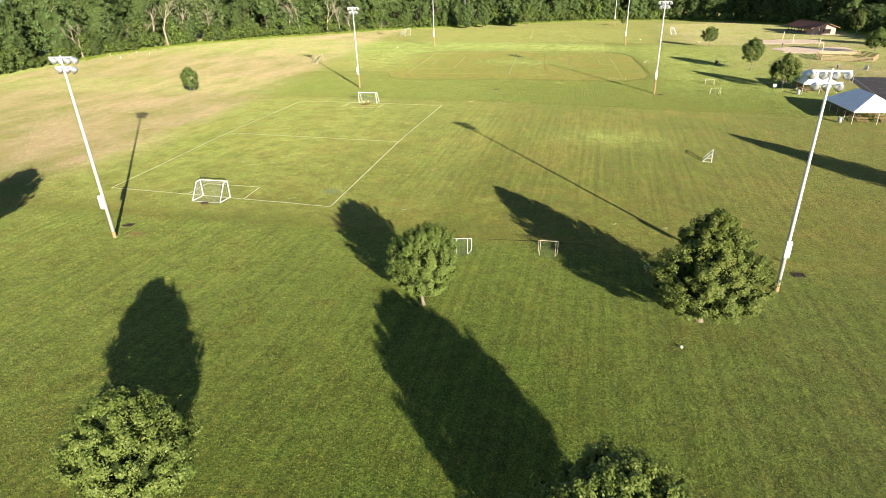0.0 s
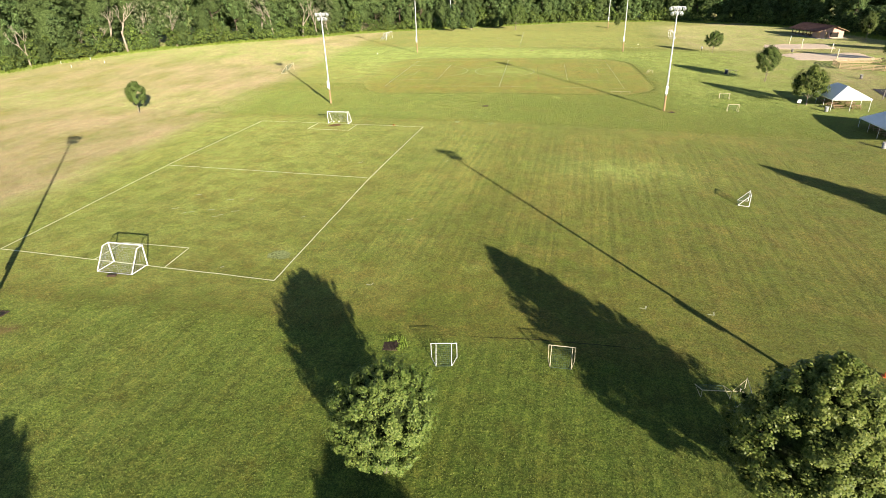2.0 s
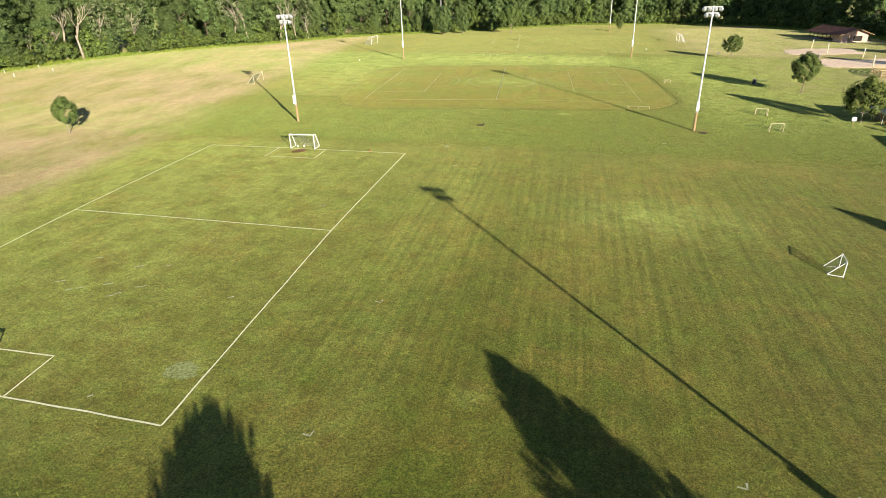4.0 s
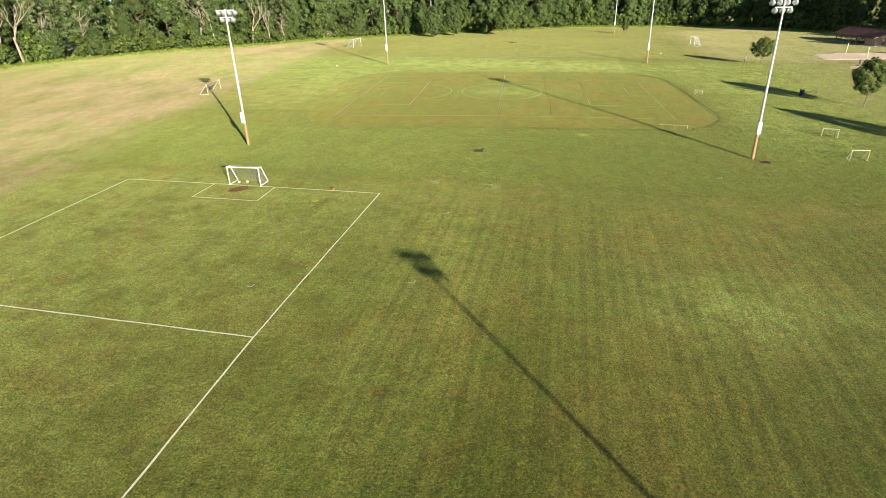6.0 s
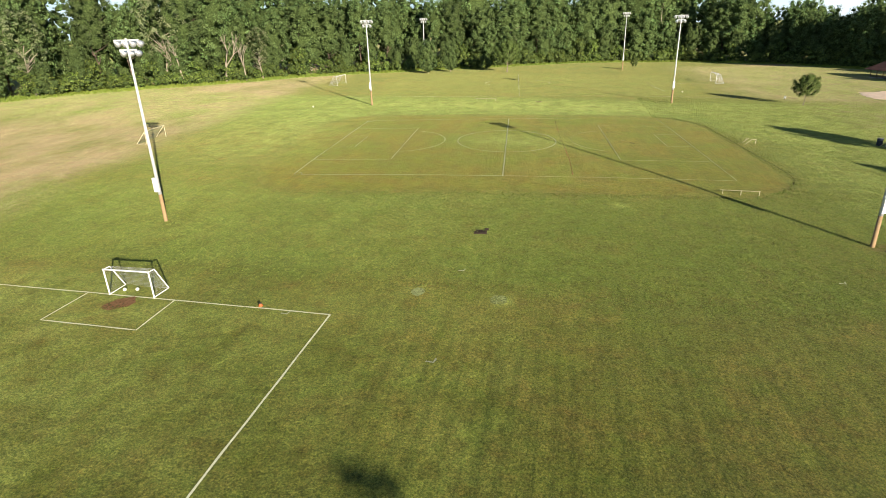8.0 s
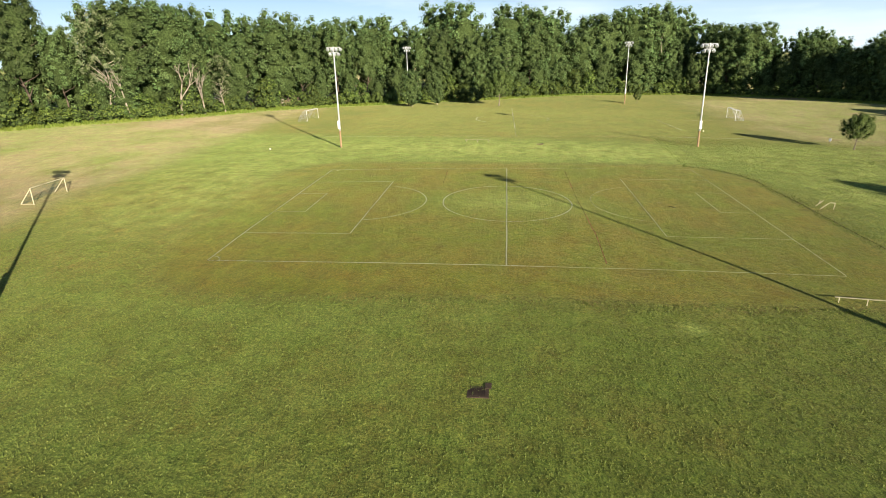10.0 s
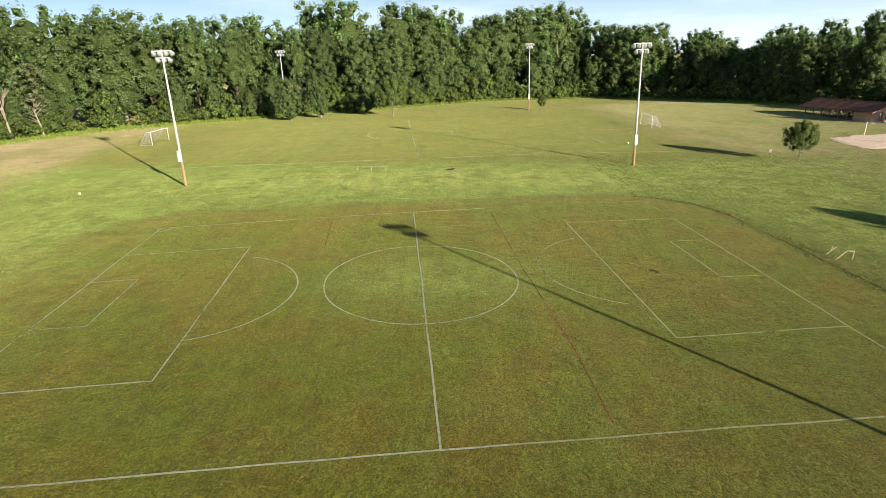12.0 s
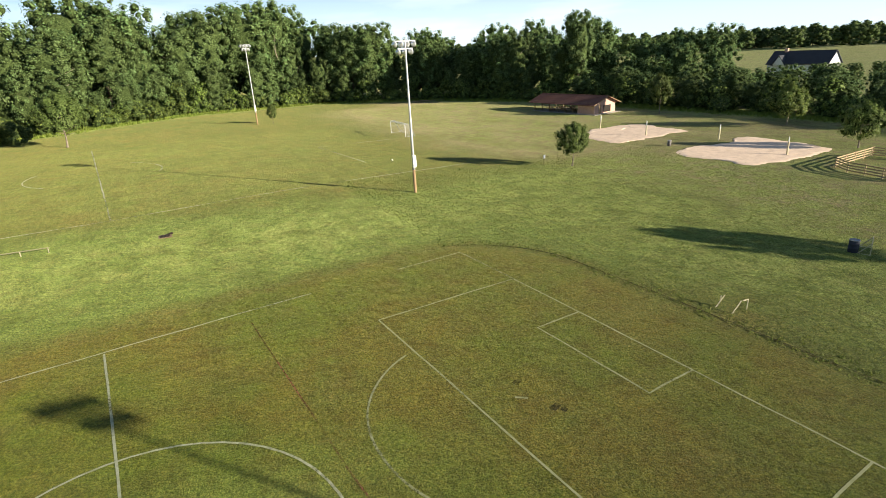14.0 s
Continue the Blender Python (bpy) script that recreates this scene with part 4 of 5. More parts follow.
def forest(name, label, trees):
    """Trees too deep in the woods or too far off to count, joined into one mesh."""
    co, corner, total, mats, base = [], [], [], [], 0
    for model, x, y, turn, wide, tall in trees:
        m = np.array(Matrix.Rotation(radians(turn), 3, "Z") @ Matrix.Diagonal((wide, wide, tall)))
        for slot, me in zip((2, 0), model):
            v = np.empty(3 * len(me.vertices))
            me.vertices.foreach_get("co", v)
            co.append(v.reshape(-1, 3) @ m.T + np.array((x, y, gz(x, y) - 0.4)))
            idx, tot, mat = np.empty(len(me.loops), np.int32), np.empty(len(me.polygons), np.int32), np.empty(len(me.polygons), np.int32)
            me.loops.foreach_get("vertex_index", idx)
            me.polygons.foreach_get("loop_total", tot)
            me.polygons.foreach_get("material_index", mat)
            corner.append(idx + base)
            total.append(tot)
            mats.append(mat + slot)
            base += len(me.vertices)
    co, corner, total, mats = np.concatenate(co), np.concatenate(corner), np.concatenate(total), np.concatenate(mats)
    me = bpy.data.meshes.new(name)
    me.vertices.add(len(co))
    me.vertices.foreach_set("co", co.ravel())
    me.loops.add(len(corner))
    me.loops.foreach_set("vertex_index", corner)
    me.polygons.add(len(total))
    me.polygons.foreach_set("loop_start", np.concatenate([[0], np.cumsum(total)[:-1]]).astype(np.int32))
    for mat in (LEAF_WOOD, SHADED_THICKET, BARK):
        me.materials.append(mat)
    me.polygons.foreach_set("material_index", mats)
    me.update()
    return tagged(new(name, me), label, "woods", kind="stuff")


forest("deep_woods", "dense green deciduous woods behind the front trees", behind)
for back, spacing in ((0.5, 4.2), (3.0, 6.0)):
    for x, y, nx, ny in along_edge(spacing):
        s = rng.uniform(0.7, 1.35)
        px, py = x + nx * (back + rng.uniform(-1.5, 1.5)), y + ny * (back + rng.uniform(-1.5, 1.5))
        top = thing("bush", px, py, rng.uniform(0, 360), "leafy green bush at the foot of the woods", "bush", "woodland bushes", z=gz(px, py) - 0.1)
        top.scale = (s, s, s * rng.uniform(0.7, 1.2))
        ob = new("foliage", rng.choice(BUSHES)[1])
        ob.parent = top


# ---- bare dead trees and pale trunks at the woods' edge ----
def dead_tree(x, y, h, seed, label):
    r = random.Random(seed)
    bm = bmesh.new()

    def grow(a, way, length, rad, depth):
        b = a + way * length
        tube(bm, a, b, rad, rad * 0.62, 7 if depth > 1 else 5)
        if depth:
            for _ in range(r.choice((2, 3))):
                turn = Vector((r.uniform(-1, 1), r.uniform(-1, 1), r.uniform(0.1, 0.9))).normalized()
                grow(a.lerp(b, r.uniform(0.7, 1.0)), (way * 0.75 + turn * 0.55).normalized(), length * r.uniform(0.55, 0.8), rad * 0.55, depth - 1)

    grow(Vector((0, 0, -0.3)), Vector((r.uniform(-0.15, 0.15), r.uniform(-0.15, 0.15), 1)).normalized(), h * 0.4, h * 0.022, 4)
    top = thing("dead_tree", x, y, r.uniform(0, 360), label, "tree", "dead trees")
    part("bare_crown", bm, BARK_PALE, top, "bare pale branches", True)


DEAD = "bare pale dead tree at the edge of the woods"
for k, (px, py, h) in enumerate(((-150.5, 173.0, 15), (-147.0, 175.5, 17), (-152.5, 170.0, 10), (-155.0, 166.0, 9), (-143.5, 180.0, 14), (-159.5, 150.0, 12), (-106.5, 221.0, 15), (-103.0, 226.0, 11), (-113.0, 211.0, 13), (31, 342, 25))):
    dead_tree(px, py, h, 40 + k, DEAD)


LEAF_PALE = leafy("pale_leaf", (0.150, 0.185, 0.085), (0.260, 0.270, 0.140), 0.6, 0.3)
PALE_TREE = tree_model(77, 23, 11, 1.5, 60, 46, 0.19, LEAF_PALE, 0.30, BARK_PALE, 0.8, 0.085, 0.6, 14, bare=7.0, inner=SHADED_THICKET, core=0.42, fill=0.4, level=1, crest=0.92)
for px, py, s, a in ((-136.5, 186.5, 0.86, 20), (-142.5, 180.5, 0.7, 140), (-117.5, 210.5, 1.1, 250), (-101.5, 233.0, 0.66, 80)):
    plant("woodland_tree", PALE_TREE, px, py, a, "tall pale thin-leaved tree with bare limbs by the woods", "tree", "pale woodland trees", (s, s, s), 0.3)
plant("woodland_tree", WOODS[2], -56.3, 261.5, 40, "dense rounded tree in front of a floodlight pole", "tree", "", (0.46, 0.46, 0.5), 0.3)
plant("woodland_tree", WOODS[4], -49.5, 266.5, 110, "dense rounded tree before taller woods", "tree", "", (0.44, 0.44, 0.52), 0.3)


# ---- picnic tents, tables and bins ----
def sheet(bm, corners, thick=0.02, mat_index=0):
    """A thin solid panel over three or four corners."""
    c = [Vector(v) for v in corners]
    n = (c[1] - c[0]).cross(c[2] - c[0]).normalized() * thick
    a, b = [bm.verts.new(v) for v in c], [bm.verts.new(v - n) for v in c]
    bm.faces.new(a), bm.faces.new(b[::-1])
    for k in range(len(c)):
        bm.faces.new((a[k - 1], b[k - 1], b[k], a[k]))
    return bm


def picnic_table_model():
    top = thing("picnic_table", 45, 126, 0, "weathered wooden picnic table under a white tent", "table", "picnic tables")
    for k in range(5):
        part("tabletop_plank", box(bmesh.new(), (-0.92, -0.37 + 0.15 * k, 0.72), (0.92, -0.235 + 0.15 * k, 0.76), 0.006), WOOD, top)
    for s in (-1, 1):
        part("bench_plank", box(bmesh.new(), (-0.92, s * 0.72 - 0.13, 0.42), (0.92, s * 0.72 + 0.13, 0.46), 0.006), WOOD, top)
        part("cross_beam", box(bmesh.new(), (s * 0.65 - 0.03, -0.8, 0.34), (s * 0.65 + 0.03, 0.8, 0.42), 0.005), WOOD, top)
        for q in (-1, 1):
            part("leg", tube(bmesh.new(), (s * 0.65, q * 0.62, -0.02), (s * 0.65, q * 0.25, 0.72), 0.05, sides=4), WOOD, top)
    return top


TABLE = picnic_table_model()


def tent(x, y, turn, w, d, eave, ridge, label):
    """Frame tent with a hipped canopy; x, y is its front left corner."""
    top = thing("frame_tent", x, y, turn, label, "tent", "picnic tents")
    hip, m = w * 0.42, w / 2
    fl, fr, br, bl = (-0.1, -0.1, eave), (w + 0.1, -0.1, eave), (w + 0.1, d + 0.1, eave), (-0.1, d + 0.1, eave)
    rf, rb = (m, hip, ridge), (m, d - hip, ridge)
    bm = bmesh.new()
    for panel in ((fl, fr, rf), (fr, br, rb, rf), (br, bl, rb), (bl, fl, rf, rb)):
        sheet(bm, panel)
    for a, b in ((fl, fr), (fr, br), (br, bl), (bl, fl)):
        low = [(v[0], v[1], v[2] - 0.2) for v in (b, a)]
        sheet(bm, (b, a, low[1], low[0]), 0.012)
    part("canopy", bm, CANVAS, top, "white vinyl canopy")
    n = max(2, round(d / 3.05))
    spots = [(w * k / 2, 0) for k in range(3)] + [(w * k / 2, d) for k in range(3)] + [(s, d * k / n) for s in (0, w) for k in range(1, n)]
    for px, py in spots:
        part("tent_pole", tube(bmesh.new(), (px, py, -0.4), (px, py, eave), 0.03, sides=8), WHITE, top)
    for a, b in ((fl, rf), (fr, rf), (bl, rb), (br, rb), (rf, rb)):
        part("rafter", tube(bmesh.new(), Vector(a) - Vector((0, 0, 0.06)), Vector(b) - Vector((0, 0, 0.06)), 0.025, sides=6), WHITE, top)
    c, s = math.cos(radians(turn)), math.sin(radians(turn))
    rows = int(d // 2.1)
    for i in range(rows):
        for j in range(2):
            u, v = w * (0.26 + 0.48 * j), 1.4 + (d - 2.8) * i / max(rows - 1, 1)
            px, py = x + u * c - v * s, y + u * s + v * c
            yield px, py, turn + rng.uniform(-5, 5)


spots = list(tent(42.1, 122.8, 4, 6.1, 9.1, 2.1, 3.9, "white hip-roofed party tent over picnic tables, on grass"))
spots += list(tent(43.6, 100.8, 3, 7.3, 12.2, 2.1, 4.3, "large white hip-roofed party tent over picnic tables, on grass"))
for k, (px, py, a) in enumerate(spots):
    m = pose(px, py, gz(px, py), 0, 0, a)
    if k:
        copy_thing(TABLE, m)
    else:
        TABLE.matrix_basis = m


def barrel(x, y, mat, label, r=0.29, h=0.88, name="trash_barrel"):
    top = thing(name, x, y, 0, label, "trash barrel", "trash barrels")
    rings = [(r * 0.96, 0), (r, 0.02), (r, h * 0.33), (r * 1.04, h * 0.345), (r, h * 0.36), (r, h * 0.65), (r * 1.04, h * 0.665), (r, h * 0.68), (r, h), (r * 0.93, h), (r * 0.9, h - 0.25), (0, h - 0.25)]
    part("drum", lathe(bmesh.new(), rings, 18), mat, top, "", True)
    part("rim", lathe(bmesh.new(), [(r * 1.05, h - 0.03), (r * 1.06, h), (r * 1.05, h + 0.02), (r * 0.92, h + 0.02), (r * 0.92, h - 0.01)], 18), GREY_BIN, top, "", True)
    return top


barrel(41.4, 122.5, GREY_BIN, "grey steel trash barrel at a tent corner")
barrel(42.2, 101.8, GREY_BIN, "grey steel trash barrel at a tent corner")
barrel(56.8, 197.4, BARREL, "dark steel trash barrel between the sand courts")
barrel(57.8, 153.1, BARREL, "dark steel trash barrel on open grass")
barrel(31.7, 157.1, BARREL_BLUE, "dark blue plastic barrel in tree shade", 0.36, 1.0)


BENCH_WOOD = worn("yellowed_plank", (0.42, 0.38, 0.22), (0.27, 0.24, 0.13), 0.8, 0, 2.0)


def bench(x, y, turn, length, label):
    top = thing("bench", x, y, turn, label, "bench", "team benches")
    a = length / 2
    part("seat_plank", box(bmesh.new(), (-a, -0.08, 0.42), (a, 0.08, 0.455), 0.008), BENCH_WOOD, top)
    for k in (-0.85, 0.05, 0.95):
        part("leg", box(bmesh.new(), (a * k - 0.025, -0.04, -0.05), (a * k + 0.025, 0.04, 0.42), 0.006), WHITE_DULL, top)
    return top


bench(-27.4, 190.7, -6, 4.5, "long low yellowed bench on far grass")
bench(7.0, 130.2, -5, 3.8, "long low yellowed bench beside the field")
small_goal(32.9, 156.4, 24, 2.1, 0.95, 0.8, 0.1, "bare yellowed pipe goal frame beside a blue barrel", r=0.035)


def leaning_poles():
    top = thing("broken_goal_frame", 14.3, 155.0, 0, "broken pale yellow pipe goal frame leaning in grass", "goal frame")
    for ax, ay, az, bx, by, h in ((-0.5, 0.8, -0.1, 0.35, 0.8, 0.66), (-0.4, -0.3, -0.1, 0.45, -0.3, 0.66), (0.9, -0.4, -0.1, 0.97, -0.4, 0.66), (0.97, -0.4, 0.66, 0.5, -0.38, 0.7), (-0.02, 0.8, 0.36, 0.0, 0.8, 0.72)):
        part("pipe", tube(bmesh.new(), (ax, ay, az), (bx, by, h), 0.035, sides=7), WHITE_DULL, top)
    return top


leaning_poles()


def sign(x, y, turn, h, w, label):
    top = thing("sign", x, y, turn, label, "sign")
    part("post", tube(bmesh.new(), (0, 0, -0.2), (0, 0, h), 0.035, sides=8), WOOD, top)
    part("board", box(bmesh.new(), (-w / 2, -0.06, h - w * 0.9), (w / 2, -0.03, h + 0.05), 0.006), WHITE, top, "blank white board")
    return top


sign(37.4, 124.2, 0, 1.5, 0.6, "small white notice board on a wooden post")
sign(32.8, 198.2, 20, 1.3, 0.5, "small white marker board on a post")


# ---- storm drains, cone and balls ----
def drain(x, y, turn, w, label, rim=WOOD):
    top = thing("storm_drain", x, y, turn, label, "drain", "storm drains")
    part("curb", box(bmesh.new(), (-w / 2 - 0.12, -w / 2 - 0.12, -0.2), (w / 2 + 0.12, w / 2 + 0.12, 0.02), 0.01), rim, top)
    for k in range(8):
        part("grate_bar", box(bmesh.new(), (-w / 2 + w * k / 8 + 0.02, -w / 2, 0.022), (-w / 2 + w * k / 8 + 0.07, w / 2, 0.045)), RUST, top)
    part("lid", box(bmesh.new(), (w / 2 - 0.1, w / 2 - 0.25, 0.048), (w / 2 + 0.25, w / 2 + 0.3, 0.08), 0.01), RUST, top, "rusty steel lid")
    return top


drain(-12.1, 41.7, 12, 0.8, "rusty steel storm drain grate in rough grass", RUST)
drain(-17.9, 115.9, 5, 0.9, "low rusty storm drain in green grass", RUST)
def pit(x, y, turn, label):
    top = thing("utility_pit", x, y, turn, label, "utility pit", "utility pits")
    for lo, hi in (((-0.5, -0.4, -0.25), (-0.42, 0.4, 0.06)), ((0.42, -0.4, -0.25), (0.5, 0.4, 0.06)), ((-0.42, -0.4, -0.25), (0.42, -0.32, 0.06)), ((-0.42, 0.32, -0.25), (0.42, 0.4, 0.06))):
        part("frame_side", box(bmesh.new(), lo, hi, 0.01), RUST, top)
    part("cover", box(bmesh.new(), (-0.42, -0.32, -0.1), (0.42, 0.32, 0.03), 0.01), DARKNESS, top, "dark cover")


for px, py, a in ((20.8, 43.8, 10), (-43.8, 39.3, 5), (15.2, 117.4, 8)):
    pit(px, py, a, "small dark utility pit beside a floodlight pole")
drain(-16.3, 190.0, 0, 0.9, "dark storm drain in far grass")


def ball(x, y, r, label):
    me = bmesh.new()
    bmesh.ops.create_icosphere(me, subdivisions=3, radius=r)
    ob = part("ball", me, BALL, None, "", True)
    ob.matrix_world = pose(x, y, gz(x, y) + r)
    return tagged(ob, label, "ball", "loose balls")


def dropped_bag(x, y, turn):
    top = thing("bag", x, y, turn, "small dark bag lying on the grass behind a goal", "bag")
    bm = box(bmesh.new(), (-0.38, -0.2, 0.0), (0.38, 0.2, 0.2), 0.07)
    for v in bm.verts:
        v.co.z *= 1 - 0.35 * abs(v.co.x) + 0.05 * math.sin(9 * v.co.x)
    part("bag_body", bm, RUST, top, "", True)
    part("strap", tube(bmesh.new(), (-0.3, 0.12, 0.17), (0.28, 0.3, 0.02), 0.02, sides=6), RUST, top)


dropped_bag(-39.6, 46.4, 12)
ball(9.9, 30.0, 0.11, "pale yellow ball lying in the grass")
ball(10.8, 42.25, 0.10, "pale ball beside a tipped goal")
ball(-42.0, 100.95, 0.13, "white ball inside a goal net")
ball(-41.1, 101.15, 0.13, "white ball inside a goal net")
ball(-61.9, 180.1, 0.15, "white ball lying on the grass")
ball(16.0, 213.5, 0.15, "white ball lying on far grass")
cone = thing("traffic_cone", 20.3, 46.0, 0, "small orange traffic cone on grass", "cone")
part("cone_body", lathe(bmesh.new(), [(0.13, 0.03), (0.03, 0.42), (0.0, 0.42)], 16), ORANGE, cone, "", True)
part("cone_base", box(bmesh.new(), (-0.18, -0.18, -0.02), (0.18, 0.18, 0.03), 0.01), ORANGE, cone)
flag = thing("corner_marker", -30.9, 100.45, 0, "small orange marker with a dark top on the goal line", "marker")
part("marker_base", lathe(bmesh.new(), [(0.16, 0.0), (0.15, 0.03), (0.09, 0.17), (0.0, 0.18)], 14), ORANGE, flag)
part("marker_top", lathe(bmesh.new(), [(0.10, 0.175), (0.11, 0.20), (0.07, 0.25), (0.0, 0.26)], 14), RUST, flag, "dark brown top")
for px, py in ((-143.7, 148.7), (-152.5, 153.9), (-147.5, 160.0), (-138.5, 155.6)):
    post = thing("boundary_marker", px, py, 0, "small white marker post near the woods", "marker post", "boundary markers")
    part("stake", tube(bmesh.new(), (0, 0, -0.1), (0, 0, 0.7), 0.06, sides=8), WHITE, post)
    part("cap", lathe(bmesh.new(), [(0.1, 0.74), (0.1, 0.8), (0.0, 0.83)], 8), WHITE, post)


# ---- sand courts ----
def sand_court(corners, label):
    q, bm, n = quad(corners), bmesh.new(), 36
    grid = [[None] * (n + 1) for _ in range(n + 1)]
    for i in range(n + 1):
        for j in range(n + 1):
            a, b = 2 * i / n - 1, 2 * j / n - 1
            e = 1 - max(abs(a), abs(b))
            x, y = q(0.5 + 0.5 * a * math.sqrt(1 - 0.16 * b * b), 0.5 + 0.5 * b * math.sqrt(1 - 0.16 * a * a))
            x += 1.6 * noise.noise((x * 0.22, y * 0.22, 1)) + 0.6 * noise.noise((x * 0.9, y * 0.9, 1))
            y += 1.6 * noise.noise((x * 0.22, y * 0.22, 5)) + 0.6 * noise.noise((x * 0.9, y * 0.9, 5))
            grid[i][j] = bm.verts.new((x, y, gz(x, y) + (0.07 + 0.05 * noise.noise((x * 0.8, y * 0.8, 2)) if e > 0 else -0.05)))
    for i in range(n):
        for j in range(n):
            bm.faces.new((grid[i][j], grid[i + 1][j], grid[i + 1][j + 1], grid[i][j + 1]))
    return tagged(part("sand_court", bm, SAND, None, "", True), label, "sand court", kind="structure")


sand_court(((51.0, 204.0), (71.8, 204.8), (72.2, 219.8), (53.0, 218.0)), "pale sand volleyball court in the grass")
sand_court(((53.0, 180.0), (72.0, 180.0), (73.5, 194.6), (52.6, 193.8)), "pale sand volleyball court in the grass")


def court_post(x, y, lean=0.0):
    top = thing("volleyball_post", x, y, 0, "white padded volleyball post without a net", "post", "volleyball posts")
    part("post", lathe(bmesh.new(), [(0.075, -0.3), (0.075, 2.5), (0.05, 2.55), (0.0, 2.56)], 12), WHITE, top, "", True)
    part("padding", lathe(bmesh.new(), [(0.11, 0.05), (0.125, 0.1), (0.125, 1.75), (0.11, 1.8), (0.07, 1.8)], 14), WHITE_DULL, top, "yellowed foam padding", True)
    top.rotation_euler.y = radians(lean)
    return top


court_post(61.9, 218.6, 4)
court_post(62.0, 207.1)
court_post(66.0, 195.6, 4)
court_post(63.0, 182.3)


# ---- rail fence round a pen ----
def fence(points, label, rails=4, h=1.25):
    top = tagged(new("rail_fence"), label, "fence")
    x0, y0 = points[0]
    top.matrix_world = pose(x0, y0, gz(x0, y0))
    for (ax, ay), (bx, by) in zip(points, points[1:]):
        d = math.hypot(bx - ax, by - ay)
        k = max(1, round(d / 2.3))
        spots = [(ax + (bx - ax) * i / k - x0, ay + (by - ay) * i / k - y0) for i in range(k + 1)]
        for px, py in spots[:-1]:
            g = gz(px + x0, py + y0) - gz(x0, y0)
            part("fence_post", box(bmesh.new(), (px - 0.06, py - 0.06, g - 0.3), (px + 0.06, py + 0.06, g + h + 0.08), 0.01), RAIL_WOOD, top)
        for (px, py), (qx, qy) in zip(spots, spots[1:]):
            ga, gb = (gz(u + x0, v + y0) - gz(x0, y0) for u, v in ((px, py), (qx, qy)))
            for r in range(rails):
                z = 0.25 + (h - 0.3) * r / (rails - 1)
                a, b = Vector((px, py, ga + z)), Vector((qx, qy, gb + z))
                side = Vector((-(qy - py), qx - px, 0)).normalized() * 0.02
                up = Vector((0, 0, 0.075))
                bm = bmesh.new()
                loops = [[bm.verts.new(p + s * side + t * up) for s, t in ((-1, -1), (1, -1), (1, 1), (-1, 1))] for p in (a, b)]
                for i in range(4):
                    bm.faces.new((loops[0][i], loops[0][(i + 1) % 4], loops[1][(i + 1) % 4], loops[1][i]))
                bm.faces.new(loops[0][::-1]), bm.faces.new(loops[1])
                part("rail", bm, RAIL_WOOD, top)
    return top


fence([(58.6, 172.0), (58.0, 166.0), (68.0, 162.0), (71.5, 168.5), (70.0, 175.0), (60.2, 174.3), (58.6, 172.0)], "wooden four-rail fence round a small pen")


# ---- basketball court ----
def asphalt_court():
    q = quad(((52.6, 108.0), (72.0, 104.0), (76.0, 139.0), (55.8, 142.0)))
    bm, n = bmesh.new(), 14
    rows = [[bm.verts.new((*q(i / n, j / n), gz(*q(i / n, j / n)) + 0.05)) for j in range(n + 1)] for i in range(n + 1)]
    for i in range(n):
        for j in range(n):
            bm.faces.new((rows[i][j], rows[i + 1][j], rows[i + 1][j + 1], rows[i][j + 1]))
    court = tagged(part("basketball_court", bm, ASPHALT, None), "dark asphalt basketball court with faded lines", "court", kind="structure")
    for pts in ([q(0.05, 0.04), q(0.95, 0.04)], [q(0.05, 0.96), q(0.95, 0.96)], [q(0.05, 0.04), q(0.05, 0.96)], [q(0.05, 0.5), q(0.95, 0.5)], arc(*q(0.5, 0.5), 1.8, 0, 360), arc(*q(0.08, 0.75), 4.5, -80, 100)):
        part("court_line", ribbon(pts, 0.07, 0.065), CHALK_WORN, court)


asphalt_court()
hoop = thing("basketball_hoop", 53.9, 132.6, 0, "grey basketball post with a bent arm and white backboard", "basketball hoop")
part("post", tube(bmesh.new(), (0, 0, -0.3), (0.1, 0, 2.4), 0.09, sides=10), BARREL, hoop)
part("arm", tube(bmesh.new(), (0.1, 0, 2.35), (1.9, 0, 3.5), 0.07, sides=10), BARREL, hoop)
board = part("backboard", box(bmesh.new(), (1.88, -0.8, 2.9), (1.95, 0.8, 4.0), 0.02), WHITE, hoop, "white backboard")
ring = bmesh.new()
for k in range(16):
    a, b = 2 * math.pi * k / 16, 2 * math.pi * (k + 1) / 16
    tube(ring, (2.2 + 0.23 * math.cos(a), 0.23 * math.sin(a), 3.05), (2.2 + 0.23 * math.cos(b), 0.23 * math.sin(b), 3.05), 0.012, sides=5)
part("ring", ring, ORANGE, board, "orange steel ring")


